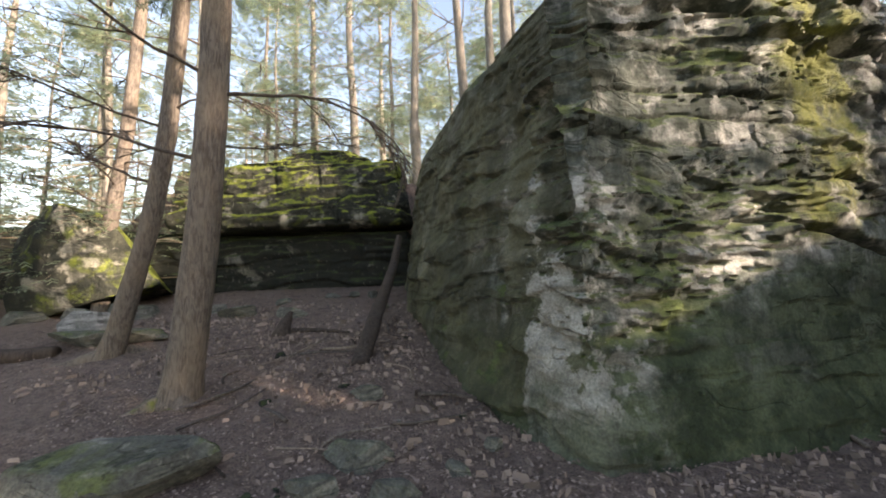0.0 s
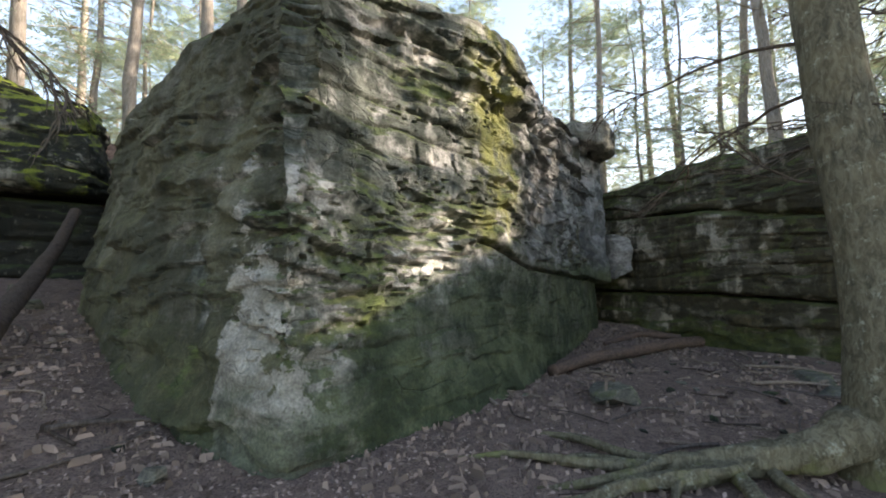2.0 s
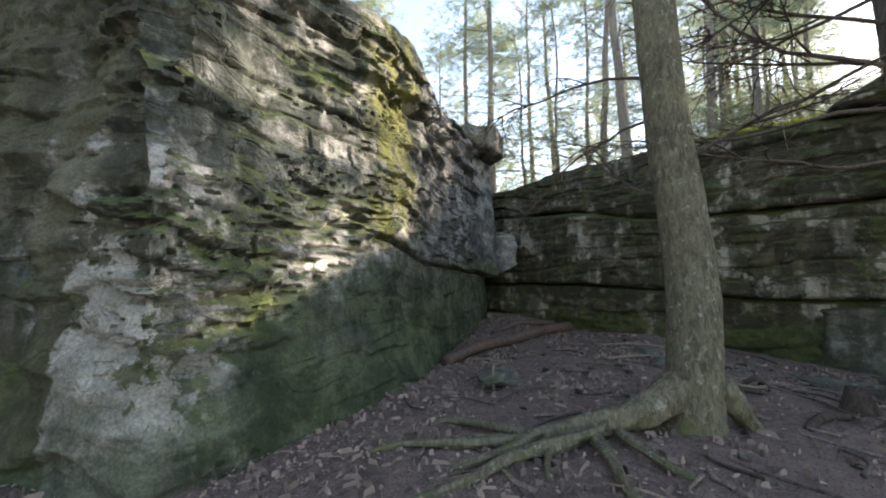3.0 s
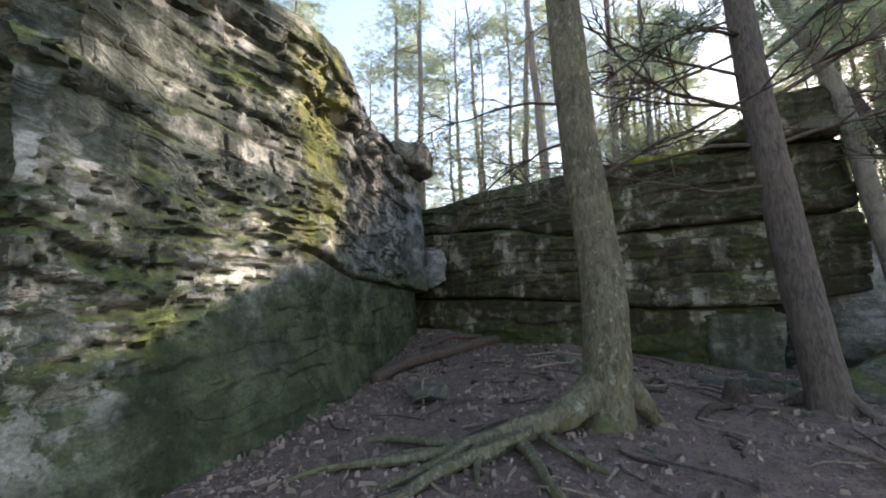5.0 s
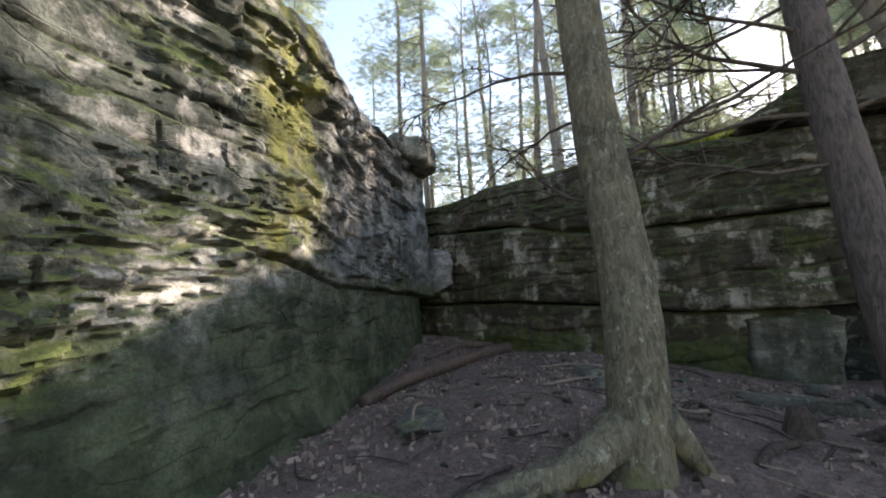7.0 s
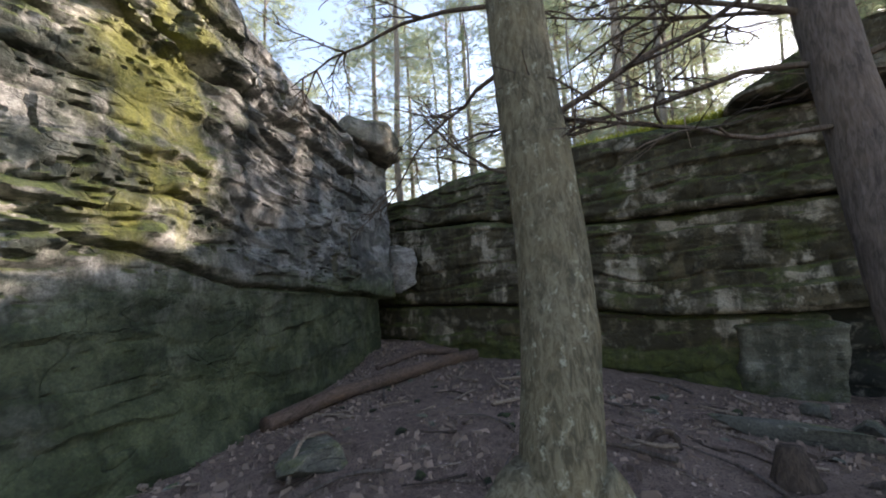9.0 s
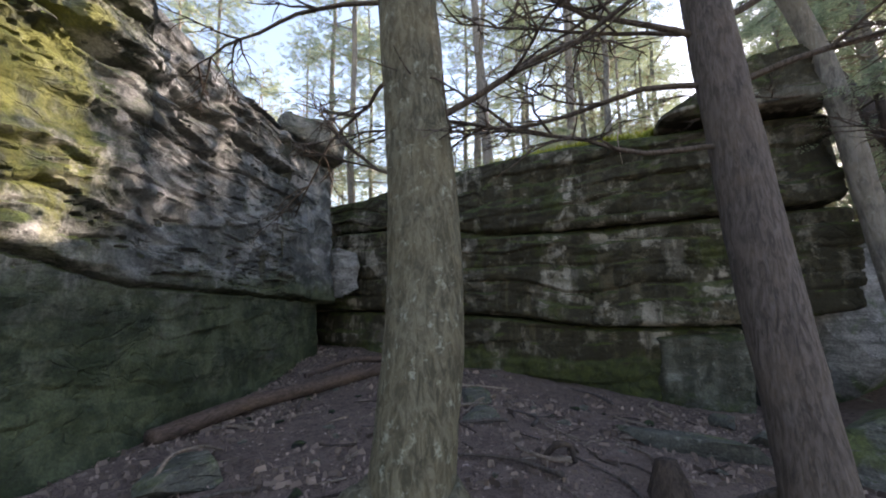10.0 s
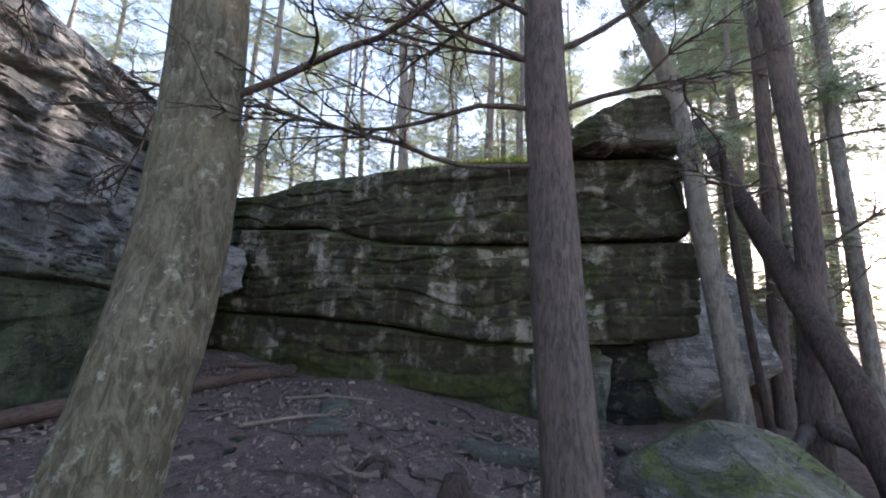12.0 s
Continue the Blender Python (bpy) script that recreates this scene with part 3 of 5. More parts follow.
    g1 = np.exp(-((z - crack_z(x) - wob) / 0.032) ** 2) * smooth(x, 3.1, 3.6)
    top_bed = np.interp(x, [2.4, 3.5, 4.6, 5.5, 7, 11], [5.12, 4.86, 4.52, 4.36, 4.3, 4.2]) + 0.22 * (fbm(x * 1.1, 0, 0, 3, 83) - 0.5)
    g2 = np.exp(-((z - top_bed) / (0.04 + 0.09 * vnoise(x * 1.7, 2, 0, 84))) ** 2) * smooth(x, 2.4, 3.4) * (0.35 + 0.65 * smooth(vnoise(x * 1.3, 5, 0, 86), 0.25, 0.6))
    mid_bed = 3.72 + 0.25 * (fbm(x * 1.2, 3, 0, 3, 85) - 0.5)
    g3 = np.exp(-((z - mid_bed) / 0.03) ** 2) * smooth(x, 5.2, 6.2)
    d = d - r * (0.17 * g1 + 0.26 * g2 + 0.12 * g3)
    top_rough = smooth(z, 4.1, 4.5) * smooth(x, 1.5, 2.6)
    d = d + top_rough * (0.16 * bed + 0.08 * bed2)
    d = d * (1 - 0.6 * smooth(z, 5.0, 5.6))
    cell = np.floor(x * 1.25 + 0.4 * np.floor(z * 1.7)) * 7.3 + np.floor(z * 1.7) * 3.1
    d = d + r * smooth(x, 5.8, 6.6) * 0.13 * (hashed(cell.astype(np.int64), cell.astype(np.int64) * 3, cell.astype(np.int64) * 0, 5) - 0.5) * smooth(z - crack_z(x), 0, 0.1)
    for hx, hz, a, c, dep in ((1.47, 1.99, 0.08, 0.05, 0.16), (1.30, 2.16, 0.14, 0.045, 0.14), (2.1, 1.26, 0.35, 0.03, 0.12), (1.62, 0.62, 0.10, 0.12, 0.08), (2.6, 1.22, 0.10, 0.05, 0.10), (2.35, 1.0, 0.08, 0.10, 0.07), (2.0, 0.72, 0.30, 0.03, 0.08)):
        d = d - dep * np.exp(-((x - hx) / a) ** 2 - ((z - hz) / c) ** 2) * smooth(3.95 + 0.15 * x - y, -0.3, 0.1)
    return d


def boulder_top(x, y):
    z = np.interp(x, [-1, 0.9, 1.3, 2.5, 3.9, 5.0, 5.9, 6.05, 7.4, 9, 11.4], [5.6, 5.45, 5.45, 5.65, 5.6, 5.78, 6.0, 5.6, 5.5, 5.3, 5.15])
    return z + 0.55 * smooth(y, 6.5, 11) * (1 - smooth(x, 1, 4)) + 0.16 * (fbm(x * 1.6, y * 1.6, 0, 3, 91) - 0.5)


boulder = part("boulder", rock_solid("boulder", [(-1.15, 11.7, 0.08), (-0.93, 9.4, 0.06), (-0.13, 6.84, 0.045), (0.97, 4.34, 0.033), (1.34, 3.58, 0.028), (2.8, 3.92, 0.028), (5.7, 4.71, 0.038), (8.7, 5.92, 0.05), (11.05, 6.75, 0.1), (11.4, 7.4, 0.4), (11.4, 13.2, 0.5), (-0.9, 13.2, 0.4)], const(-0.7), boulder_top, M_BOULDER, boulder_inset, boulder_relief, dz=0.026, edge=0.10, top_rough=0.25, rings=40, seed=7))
boulder.data.set_sharp_from_angle(angle=radians(38))
tagged(boulder, "huge weathered grey sandstone boulder with ridged strata and green moss", "boulder")


def bed_relief(seed, amp=1.0, thick=0.8):
    def f(x, y, z):
        s = x + y
        w = 0.3 * (fbm(x * 0.5, y * 0.5, z * 0.5, 3, seed) - 0.5)
        bed, joint = beds(s, z + w, thick, seed, 2.3)
        bed2, joint2 = beds(s, z + w, thick * 0.33, seed + 31, 1.1)
        a = ridged(x * 1.1, y * 1.1, (z + w) * 2.0, 4, seed + 3)
        mask = smooth(fbm(x * 0.7, y * 0.7, z * 1.1, 2, seed + 6), 0.4, 0.6)
        t = s * 0.75 + 0.37 * np.floor((z + w) / thick)
        crackv = np.exp(-((np.mod(t, 1.0) - 0.5) / 0.018) ** 2) * (hashed(np.floor(t).astype(np.int64), np.floor((z + w) / thick).astype(np.int64), np.zeros(np.shape(t), np.int64), seed + 9) > 0.55)
        return amp * (0.17 * bed + 0.06 * bed2 * mask + 0.10 * (a - 0.4) - 0.09 * crackv - 0.06 * np.exp(-(joint / 0.02) ** 2) + 0.30 * (fbm(x * 0.6, y * 0.6, z * 0.6, 3, seed + 7) - 0.5) + 0.09 * (fbm(x * 5, y * 5, (z + w) * 9, 3, seed + 8) - 0.5))
    return f


def plain_relief(seed, amp=1.0):
    """Broken faces with no bedding."""
    def f(x, y, z):
        return amp * (0.30 * (fbm(x * 1.1, y * 1.1, z * 1.1, 3, seed) - 0.5) + 0.12 * (ridged(x * 2.1, y * 2.1, z * 1.6, 3, seed + 4) - 0.4) + 0.05 * (fbm(x * 7, y * 7, z * 7, 3, seed + 8) - 0.5))
    return f


def wall(name, label):
    e = new(name)
    return tagged(e, label, "rock wall")


def wall_x(x0, x1, y0, y1, s, back=0.6):
    """Plan of a block whose front faces -x, from y1 to y0."""
    return [(x0, y1, s), (x0, y0, s * 1.3), (x1, y0, back), (x1, y1, back)]


# the dark cliff that closes the hollow
cliff = wall("cliff", "dark layered sandstone cliff with cracks, pale streaks and moss")
part("rock_layer", rock_solid("rock_layer", wall_x(12.32, 15.5, -2.6, 8.5, 0.05), const(-1.8), along([(-2.5, 0.60), (0, 0.56), (2, 0.78), (4.4, 0.92), (8, 0.92)], 1), M_WALL, lambda x, y, z: 0.10 * (0.9 - z) * 0 , bed_relief(101, 0.8), dz=0.045, edge=0.10, rings=3, seed=11), cliff)
part("rock_layer", rock_solid("rock_layer", [(12.15, 8.5, 0.05), (12.12, -2.0, 0.05), (12.25, -4.25, 0.06), (15.5, -4.1, 0.6), (15.5, 8.5, 0.6)], along([(-4.3, 0.95), (-3.0, 0.72), (-2, 0.64), (0, 0.62), (2, 0.84), (4.4, 0.98), (8, 0.98)], 1), along([(-4.3, 2.72), (0.5, 2.66), (2.7, 2.80), (4.2, 3.18), (8, 3.28)], 1), M_WALL, None, bed_relief(131, 1.0), dz=0.04, edge=0.12, rings=3, seed=12, under=True), cliff)
part("rock_layer", rock_solid("rock_layer", [(12.5, 8.5, 0.06), (12.1, 4.0, 0.05), (11.95, 0.5, 0.05), (11.95, -4.2, 0.06), (15.5, -4.0, 0.6), (15.5, 8.5, 0.6)], along([(-4.3, 2.80), (0.5, 2.72), (2.7, 2.86), (4.2, 3.24), (8, 3.34)], 1), along([(-4.3, 4.42), (-1, 4.62), (0.6, 4.72), (2.1, 4.74), (5, 4.62), (6.5, 4.45), (8, 4.35)], 1), M_WALL, lambda x, y, z: 0.18 * (z - 2.8), bed_relief(151, 1.1), dz=0.04, edge=0.2, top_rough=0.1, rings=6, seed=13, under=True), cliff)
# Set back under the ledge; the dark material carries its shade.
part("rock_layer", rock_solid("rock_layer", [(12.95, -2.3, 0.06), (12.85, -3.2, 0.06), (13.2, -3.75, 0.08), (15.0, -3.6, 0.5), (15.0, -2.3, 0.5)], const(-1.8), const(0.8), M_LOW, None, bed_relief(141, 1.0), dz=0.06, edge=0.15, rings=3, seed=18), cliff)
part("pale_block", rock_solid("pale_block", [(12.30, -1.08, 0.05), (12.16, -1.5, 0.05), (12.14, -2.62, 0.05), (12.9, -2.55, 0.3), (12.9, -1.08, 0.3)], const(-1.3), along([(-2.7, 0.48), (-1.0, 0.40)], 1), M_BLOCK, None, plain_relief(145, 1.0), dz=0.05, edge=0.06, rings=3, seed=24), cliff, "pale grey-green block at the cliff foot")
part("cap_slab", rock_solid("cap_slab", [(11.75, -1.6, 0.05), (11.55, -2.9, 0.05), (11.7, -4.15, 0.05), (14.5, -4.0, 0.4), (14.5, -1.2, 0.4)], along([(-4.2, 4.46), (-1.6, 4.62)], 1), along([(-4.2, 5.5), (-3.1, 5.6), (-2.6, 5.35), (-1.9, 4.95), (-1.4, 4.72)], 1), M_WALL, None, bed_relief(171, 0.8), dz=0.04, edge=0.14, rings=5, seed=14, under=True), cliff)

# the mossy wall behind the pines
left_wall = wall("mossy_wall", "two-tiered sandstone wall, sunlit moss on its upper ledge")
# The tier below the overhang, its shade painted by the dark material.
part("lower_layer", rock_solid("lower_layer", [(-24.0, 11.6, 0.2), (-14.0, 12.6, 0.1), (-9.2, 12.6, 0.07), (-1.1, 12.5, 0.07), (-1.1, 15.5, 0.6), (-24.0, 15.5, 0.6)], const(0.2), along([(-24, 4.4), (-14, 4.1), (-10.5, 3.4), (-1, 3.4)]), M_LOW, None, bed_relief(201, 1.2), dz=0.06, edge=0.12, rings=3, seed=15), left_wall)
part("upper_layer", rock_solid("upper_layer", [(-9.0, 12.2, 0.06), (-6.5, 11.9, 0.05), (-3.0, 11.75, 0.05), (-1.25, 11.9, 0.05), (-1.0, 12.6, 0.2), (-1.0, 15.5, 0.6), (-9.0, 15.5, 0.6)], const(3.52), along([(-9, 5.75), (-6.6, 5.8), (-6.4, 5.75), (-1.2, 5.7)]), M_LEFT, lambda x, y, z: 0.16 * np.clip(z - 4.2, 0, 3), bed_relief(221, 1.2, 1.15), dz=0.045, edge=0.16, top_rough=0.2, rings=10, seed=16, under=True), left_wall)
part("top_ledge", rock_solid("top_ledge", [(-6.5, 12.7, 0.06), (-4.5, 12.4, 0.05), (-2.3, 12.6, 0.05), (-2.0, 14.5, 0.3), (-6.5, 14.5, 0.4)], const(5.6), along([(-6.6, 5.95), (-5, 6.4), (-3.5, 6.42), (-2, 6.0)]), M_LEFT, lambda x, y, z: 0.3 * (z - 5.6), bed_relief(231, 1.2, 0.35), dz=0.05, edge=0.2, top_rough=0.15, rings=8, seed=17), left_wall)


def loose_rock(name, x, y, z, size, mat, seed, label, category="stone", turn=0.0, rough=0.5, detail=4, sharp=0.35):
    """One rounded, faceted stone; size is its width, depth and height, z the height of its foot."""
    bm = bmesh.new()
    bmesh.ops.create_icosphere(bm, subdivisions=detail, radius=1.0)
    V = np.array([v.co[:] for v in bm.verts])
    rs = np.random.RandomState(seed)
    D = rs.normal(size=(10, 3))
    D[:4] = ((0.15, 0.1, 1.0), (0.15, -0.1, -1), (0.8, -0.6, 0.2), (-0.5, -0.8, 0.3))
    D /= np.linalg.norm(D, axis=1)[:, None]
    cut = 0.36 + 0.36 * rs.rand(10)
    for d, c in zip(D, cut):
        k = V @ d
        V = V - d[None, :] * (np.maximum(k - c, 0) * 0.97)[:, None]
    V = V * (1 + rough * 0.25 * (fbm(V[:, 0] * 1.3 + seed, V[:, 1] * 1.3, V[:, 2] * 1.3, 4, seed) - 0.5))[:, None]
    V = V * (1 + 0.10 * (fbm(V[:, 0] * 5, V[:, 1] * 5, V[:, 2] * 7, 3, seed + 3) - 0.5))[:, None]
    lo, hi = V.min(0), V.max(0)
    V = (V - (lo + hi) / 2) / (hi - lo) * np.array(size)
    a = radians(turn)
    V = np.column_stack([V[:, 0] * math.cos(a) - V[:, 1] * math.sin(a), V[:, 0] * math.sin(a) + V[:, 1] * math.cos(a), V[:, 2] + size[2] / 2])
    F = [[v.index for v in f.verts] for f in bm.faces]
    bm.free()
    me = mesh_from(name, V, F, mat)
    me.set_sharp_from_angle(angle=radians(24))
    ob = part(name, me)
    ob.location = (x, y, z)
    return tagged(ob, label, category)


# ---- trees ----
def smooth_path(points, step=0.12):
    P = np.array(points, float)
    L = np.concatenate([[0], np.cumsum(np.linalg.norm(np.diff(P, axis=0), axis=1))])
    s = np.linspace(0, L[-1], max(3, int(L[-1] / step)))
    Q = np.stack([np.interp(s, L, P[:, k]) for k in range(3)], 1)
    for _ in range(6):
        Q[1:-1] = 0.5 * Q[1:-1] + 0.25 * (Q[:-2] + Q[2:])
    return Q


def twig_path(rs, start, way, length, n=8, droop=0.0, wild=0.25):
    P = [np.array(start, float)]
    d = np.array(way, float)
    d /= np.linalg.norm(d)
    for i in range(n):
        d = d + wild * rs.normal(size=3) * 0.35 + np.array([0, 0, -droop / n])
        d /= np.linalg.norm(d)
        P.append(P[-1] + d * length / n)
    return np.array(P)


def grow(soup, rs, start, way, length, radius, level, droop=0.2, wild=0.25, tips=None, kids=6, sides=5, seg=(9, 6)):
    """A bare branch with its side branches and twigs."""
    P = twig_path(rs, start, way, length, seg[0] if level > 1 else seg[1], droop, wild)
    soup.tube(P, np.linspace(radius, max(0.003, radius * 0.25), len(P)), sides if level > 1 else min(sides, 4), cap=False)
    if tips is not None:
        tips.append(P)
    if level <= 0:
        return
    for i in range(kids):
        t = rs.uniform(0.25, 0.97)
        k = min(len(P) - 2, int(t * (len(P) - 1)))
        along_d = P[k + 1] - P[k]
        along_d /= np.linalg.norm(along_d)
        side = np.cross(along_d, (0, 0, 1)) * rs.choice([-1, 1]) + np.array([0, 0, rs.uniform(-0.35, 0.4)])
        grow(soup, rs, P[k], along_d * 0.75 + side * rs.uniform(0.5, 0.9), length * rs.uniform(0.28, 0.5) * (1.1 - 0.5 * t), radius * 0.5, level - 1, droop, wild * 1.1, tips, kids, sides, seg)


def sprays(soup, rs, tips, per, size, spread=0.10, pairs=4, wide=0.06):
    """Flat sprays of needles along branches: small leaflets either side of the twig."""
    V, F = [], []
    n = 0
    for P in tips:
        for _ in range(per):
            k = rs.randint(max(1, len(P) // 3), len(P))
            c = P[k] + rs.normal(size=3) * spread
            d = P[k] - P[k - 1]
            d = d / (np.linalg.norm(d) + 1e-9) + rs.normal(size=3) * 0.45
            d[2] *= 0.5
            d /= np.linalg.norm(d)
            w = np.cross(d, (0, 0, 1))
            w /= np.linalg.norm(w) + 1e-9
            w = w + np.array([0, 0, rs.uniform(-0.3, 0.3)])
            s = size * rs.uniform(0.6, 1.3)
            for q in range(pairs):
                o = c + d * s * 0.3 * q
                for sgn in (-1, 1):
                    tip = o + (w * sgn * 0.42 + d * 0.3) * s * (1 - 0.15 * q)
                    m = d * s * wide
                    V += [o - m, o + m, tip + m * 0.8, tip - m * 0.3]
                    F.append([n, n + 1, n + 2, n + 3])
                    n += 4
    if V:
        soup.add(np.array(V), np.array(F))


def near_tree(name, axis, radius, bark, label, seed, flare=1.7, height=15.0, sides=40, moss_roots=(), branches=(), boughs=12, first=5.0, kind="tree"):
    """A tree whose trunk can be seen closely: axis from the foot up, radius at breast height."""
    t = new(name)
    P = smooth_path(axis, 0.07)
    n = len(P)
    h = P[:, 2] - P[0, 2]
    r = radius * (1 - 0.028 * np.clip(h, 0, 14)) * (1 + (flare - 1) * np.exp(-h / 0.22))
    s = Soup()
    s.tube(P, r, sides, bark=radius * 0.10, seed=seed)
    part("trunk", s.mesh("trunk", bark), t)
    rs = np.random.RandomState(seed)
    for pts, r0 in moss_roots:
        Q = smooth_path(pts, 0.06)
        s = Soup()
        s.tube(Q, r0 * (0.28 + 0.72 * np.linspace(1, 0, len(Q)) ** 1.7) * (1 + 0.7 * (fbm(Q[:, 0] * 5, Q[:, 1] * 5, Q[:, 2] * 5, 3, seed) - 0.5)), 22, bark=r0 * 0.75, seed=seed + 3)
        part("root", s.mesh("root", bark), t)
    for z, way, length, rad, level, droop in branches:
        i = int(np.argmin(abs(P[:, 2] - z)))
        s = Soup()
        grow(s, rs, P[i], way, length * 1.1, rad * 1.45, level, droop, 0.34, None, 8, 6, (12, 8))
        part("branch", s.mesh("branch", M_TWIG), t)
    limb, leaf, tips = Soup(), Soup(), []
    for i in range(boughs):
        k = int(np.searchsorted(h, rs.uniform(first, h[-1] * 0.98)))
        k = min(k, n - 1)
        a = rs.uniform(0, 2 * math.pi)
        grow(limb, rs, P[k], (math.cos(a), math.sin(a), rs.uniform(-0.1, 0.35)), rs.uniform(1.2, 2.8) * (1.1 - 0.4 * h[k] / h[-1]), 0.03, 2, 0.35, 0.2, tips, 4, 4)
    if boughs:
        tagged(part("bough", limb.mesh("bough", M_TWIG), t), kind="stuff")
        sprays(leaf, rs, tips, 5, 0.2)
        tagged(part("crown", leaf.mesh("crown", M_NEEDLE, False), t), kind="stuff")
    return tagged(t, label, "tree")


def g(x, y, dz=0.0):
    return (x, y, gz(x, y) + dz)


pine = near_tree("pine_tree", [g(-3.52, 5.08, -0.15), (-3.40, 5.08, 0.9), (-3.24, 5.08, 2.45), (-3.13, 5.08, 4.5), (-3.05, 5.15, 9), (-2.9, 5.3, 15)], 0.215, M_BARK_A, "tall pine with scaly brown bark and mossy foot", 3, 1.5, moss_roots=[([(-3.6, 5.0, 0.2), (-3.85, 4.75, 0.05), (-4.2, 4.6, -0.05)], 0.12), ([(-3.4, 4.95, 0.2), (-3.2, 4.75, 0.02), (-3.0, 4.65, -0.12)], 0.10)], branches=[(3.3, (-1, -0.2, 0.3), 2.6, 0.02, 2, 0.1), (4.3, (0.9, -0.1, 0.25), 3.0, 0.022, 2, 0.9), (4.6, (-0.9, -0.4, 0.5), 2.6, 0.02, 2, 0.2), (3.6, (0.8, 0.5, 0.0), 2.0, 0.014, 2, 0.4)], first=6)
lichen_tree = near_tree("lichened_tree", [(5.50, 0.60, -0.6), (5.62, 0.55, 0.4), (5.75, 0.54, 1.0), (5.87, 0.58, 1.6), (5.93, 0.63, 2.2), (5.97, 0.70, 2.8), (5.98, 0.77, 4.0), (6.1, 0.9, 8), (6.3, 1.0, 15)], 0.275, M_BARK_B, "curved tree with lichened bark and exposed mossy roots", 5, 1.25,
    moss_roots=[([(5.5, 0.68, 0.12), (5.2, 0.88, -0.06), (4.85, 1.12, -0.14), (4.5, 1.42, -0.19), (4.2, 1.7, -0.25), (3.9, 1.95, -0.36)], 0.17), ([g(4.6, 1.3, 0.1), g(4.3, 1.3, 0.13), g(4.0, 1.55, 0.1), g(3.75, 1.5, 0.05), g(3.5, 1.35, -0.02)], 0.05), ([g(4.45, 1.5, 0.1), g(4.15, 1.75, 0.12), g(3.75, 1.75, 0.1), g(3.4, 1.95, 0.04), g(3.0, 2.2, -0.03)], 0.055), ([g(4.7, 1.15, 0.08), g(4.45, 0.95, 0.1), g(4.25, 0.6, 0.04), g(4.15, 0.3, -0.03)], 0.045), ([g(4.3, 1.65, 0.05), g(3.95, 1.8, 0.09), g(3.7, 2.3, 0.05), g(3.3, 2.5, -0.03)], 0.04), ([g(4.55, 1.4, 0.06), g(4.1, 1.45, 0.09), g(3.6, 1.75, 0.06), g(3.1, 1.8, 0.04), g(2.6, 2.05, -0.02)], 0.075), ([g(4.5, 1.35, 0.05), g(4.15, 1.1, 0.08), g(3.7, 0.85, 0.05), g(3.3, 0.45, -0.02)], 0.06), ([g(4.25, 1.6, 0.06), g(4.0, 2.05, 0.08), g(4.05, 2.6, 0.05), g(3.8, 3.1, -0.03)], 0.055), ([g(3.9, 1.9, 0.05), g(3.5, 2.2, 0.07), g(3.2, 2.75, 0.03), g(2.7, 3.0, -0.03)], 0.045), ([(5.6, 0.38, 0.15), (5.74, 0.17, -0.15), (5.84, 0.0, -0.45)], 0.14)],
    branches=[(2.75, (0.35, -1.0, 0.05), 3.0, 0.022, 2, 0.1), (3.4, (0.6, 0.9, 0.25), 2.6, 0.018, 2, 0.3), (3.9, (-0.3, 1.0, 0.2), 2.4, 0.018, 2, 0.5), (2.3, (0.3, 0.9, 0.0), 1.8, 0.012, 2, 0.1)], first=5.2)
hemlock = near_tree("hemlock_tree", [g(7.28, -1.9, -0.2), (7.39, -1.83, 0.5), (7.5, -1.76, 1.5), (7.67, -1.69, 3.0), (7.86, -1.64, 4.5), (8.05, -1.62, 6.0), (8.6, -1.6, 15)], 0.225, M_BARK_C, "straight hemlock with reddish-brown bark and dead twigs", 9, 1.35,
    moss_roots=[([(7.3, -2.0, -0.2), (7.05, -2.2, -0.4), (6.8, -2.35, -0.55)], 0.09), ([(7.4, -1.8, -0.2), (7.6, -1.5, -0.42), (7.75, -1.3, -0.55)], 0.08)],
    branches=[(2.65, (-0.45, 0.9, 0.08), 3.2, 0.02, 2, 0.0), (3.3, (-0.1, 1.0, 0.06), 3.8, 0.024, 2, 0.0), (3.75, (-0.25, 1.0, 0.28), 3.6, 0.026, 2, 0.1), (3.9, (0.2, 1.0, 0.25), 3.2, 0.02, 2, 0.1), (4.4, (-0.5, 0.9, 0.3), 3.2, 0.022, 2, 0.2), (4.0, (0.3, -1.0, 0.35), 3.6, 0.028, 2, 0.0), (3.2, (0.15, -1.0, 0.3), 3.0, 0.024, 2, 0.0), (4.6, (-0.4, -0.9, 0.3), 3.0, 0.022, 2, 0.1), (5.0, (0.1, 1.0, 0.1), 3.4, 0.022, 2, 0.4), (5.2, (-0.6, 0.6, 0.1), 2.8, 0.022, 2, 0.4)], first=5.5, boughs=18)
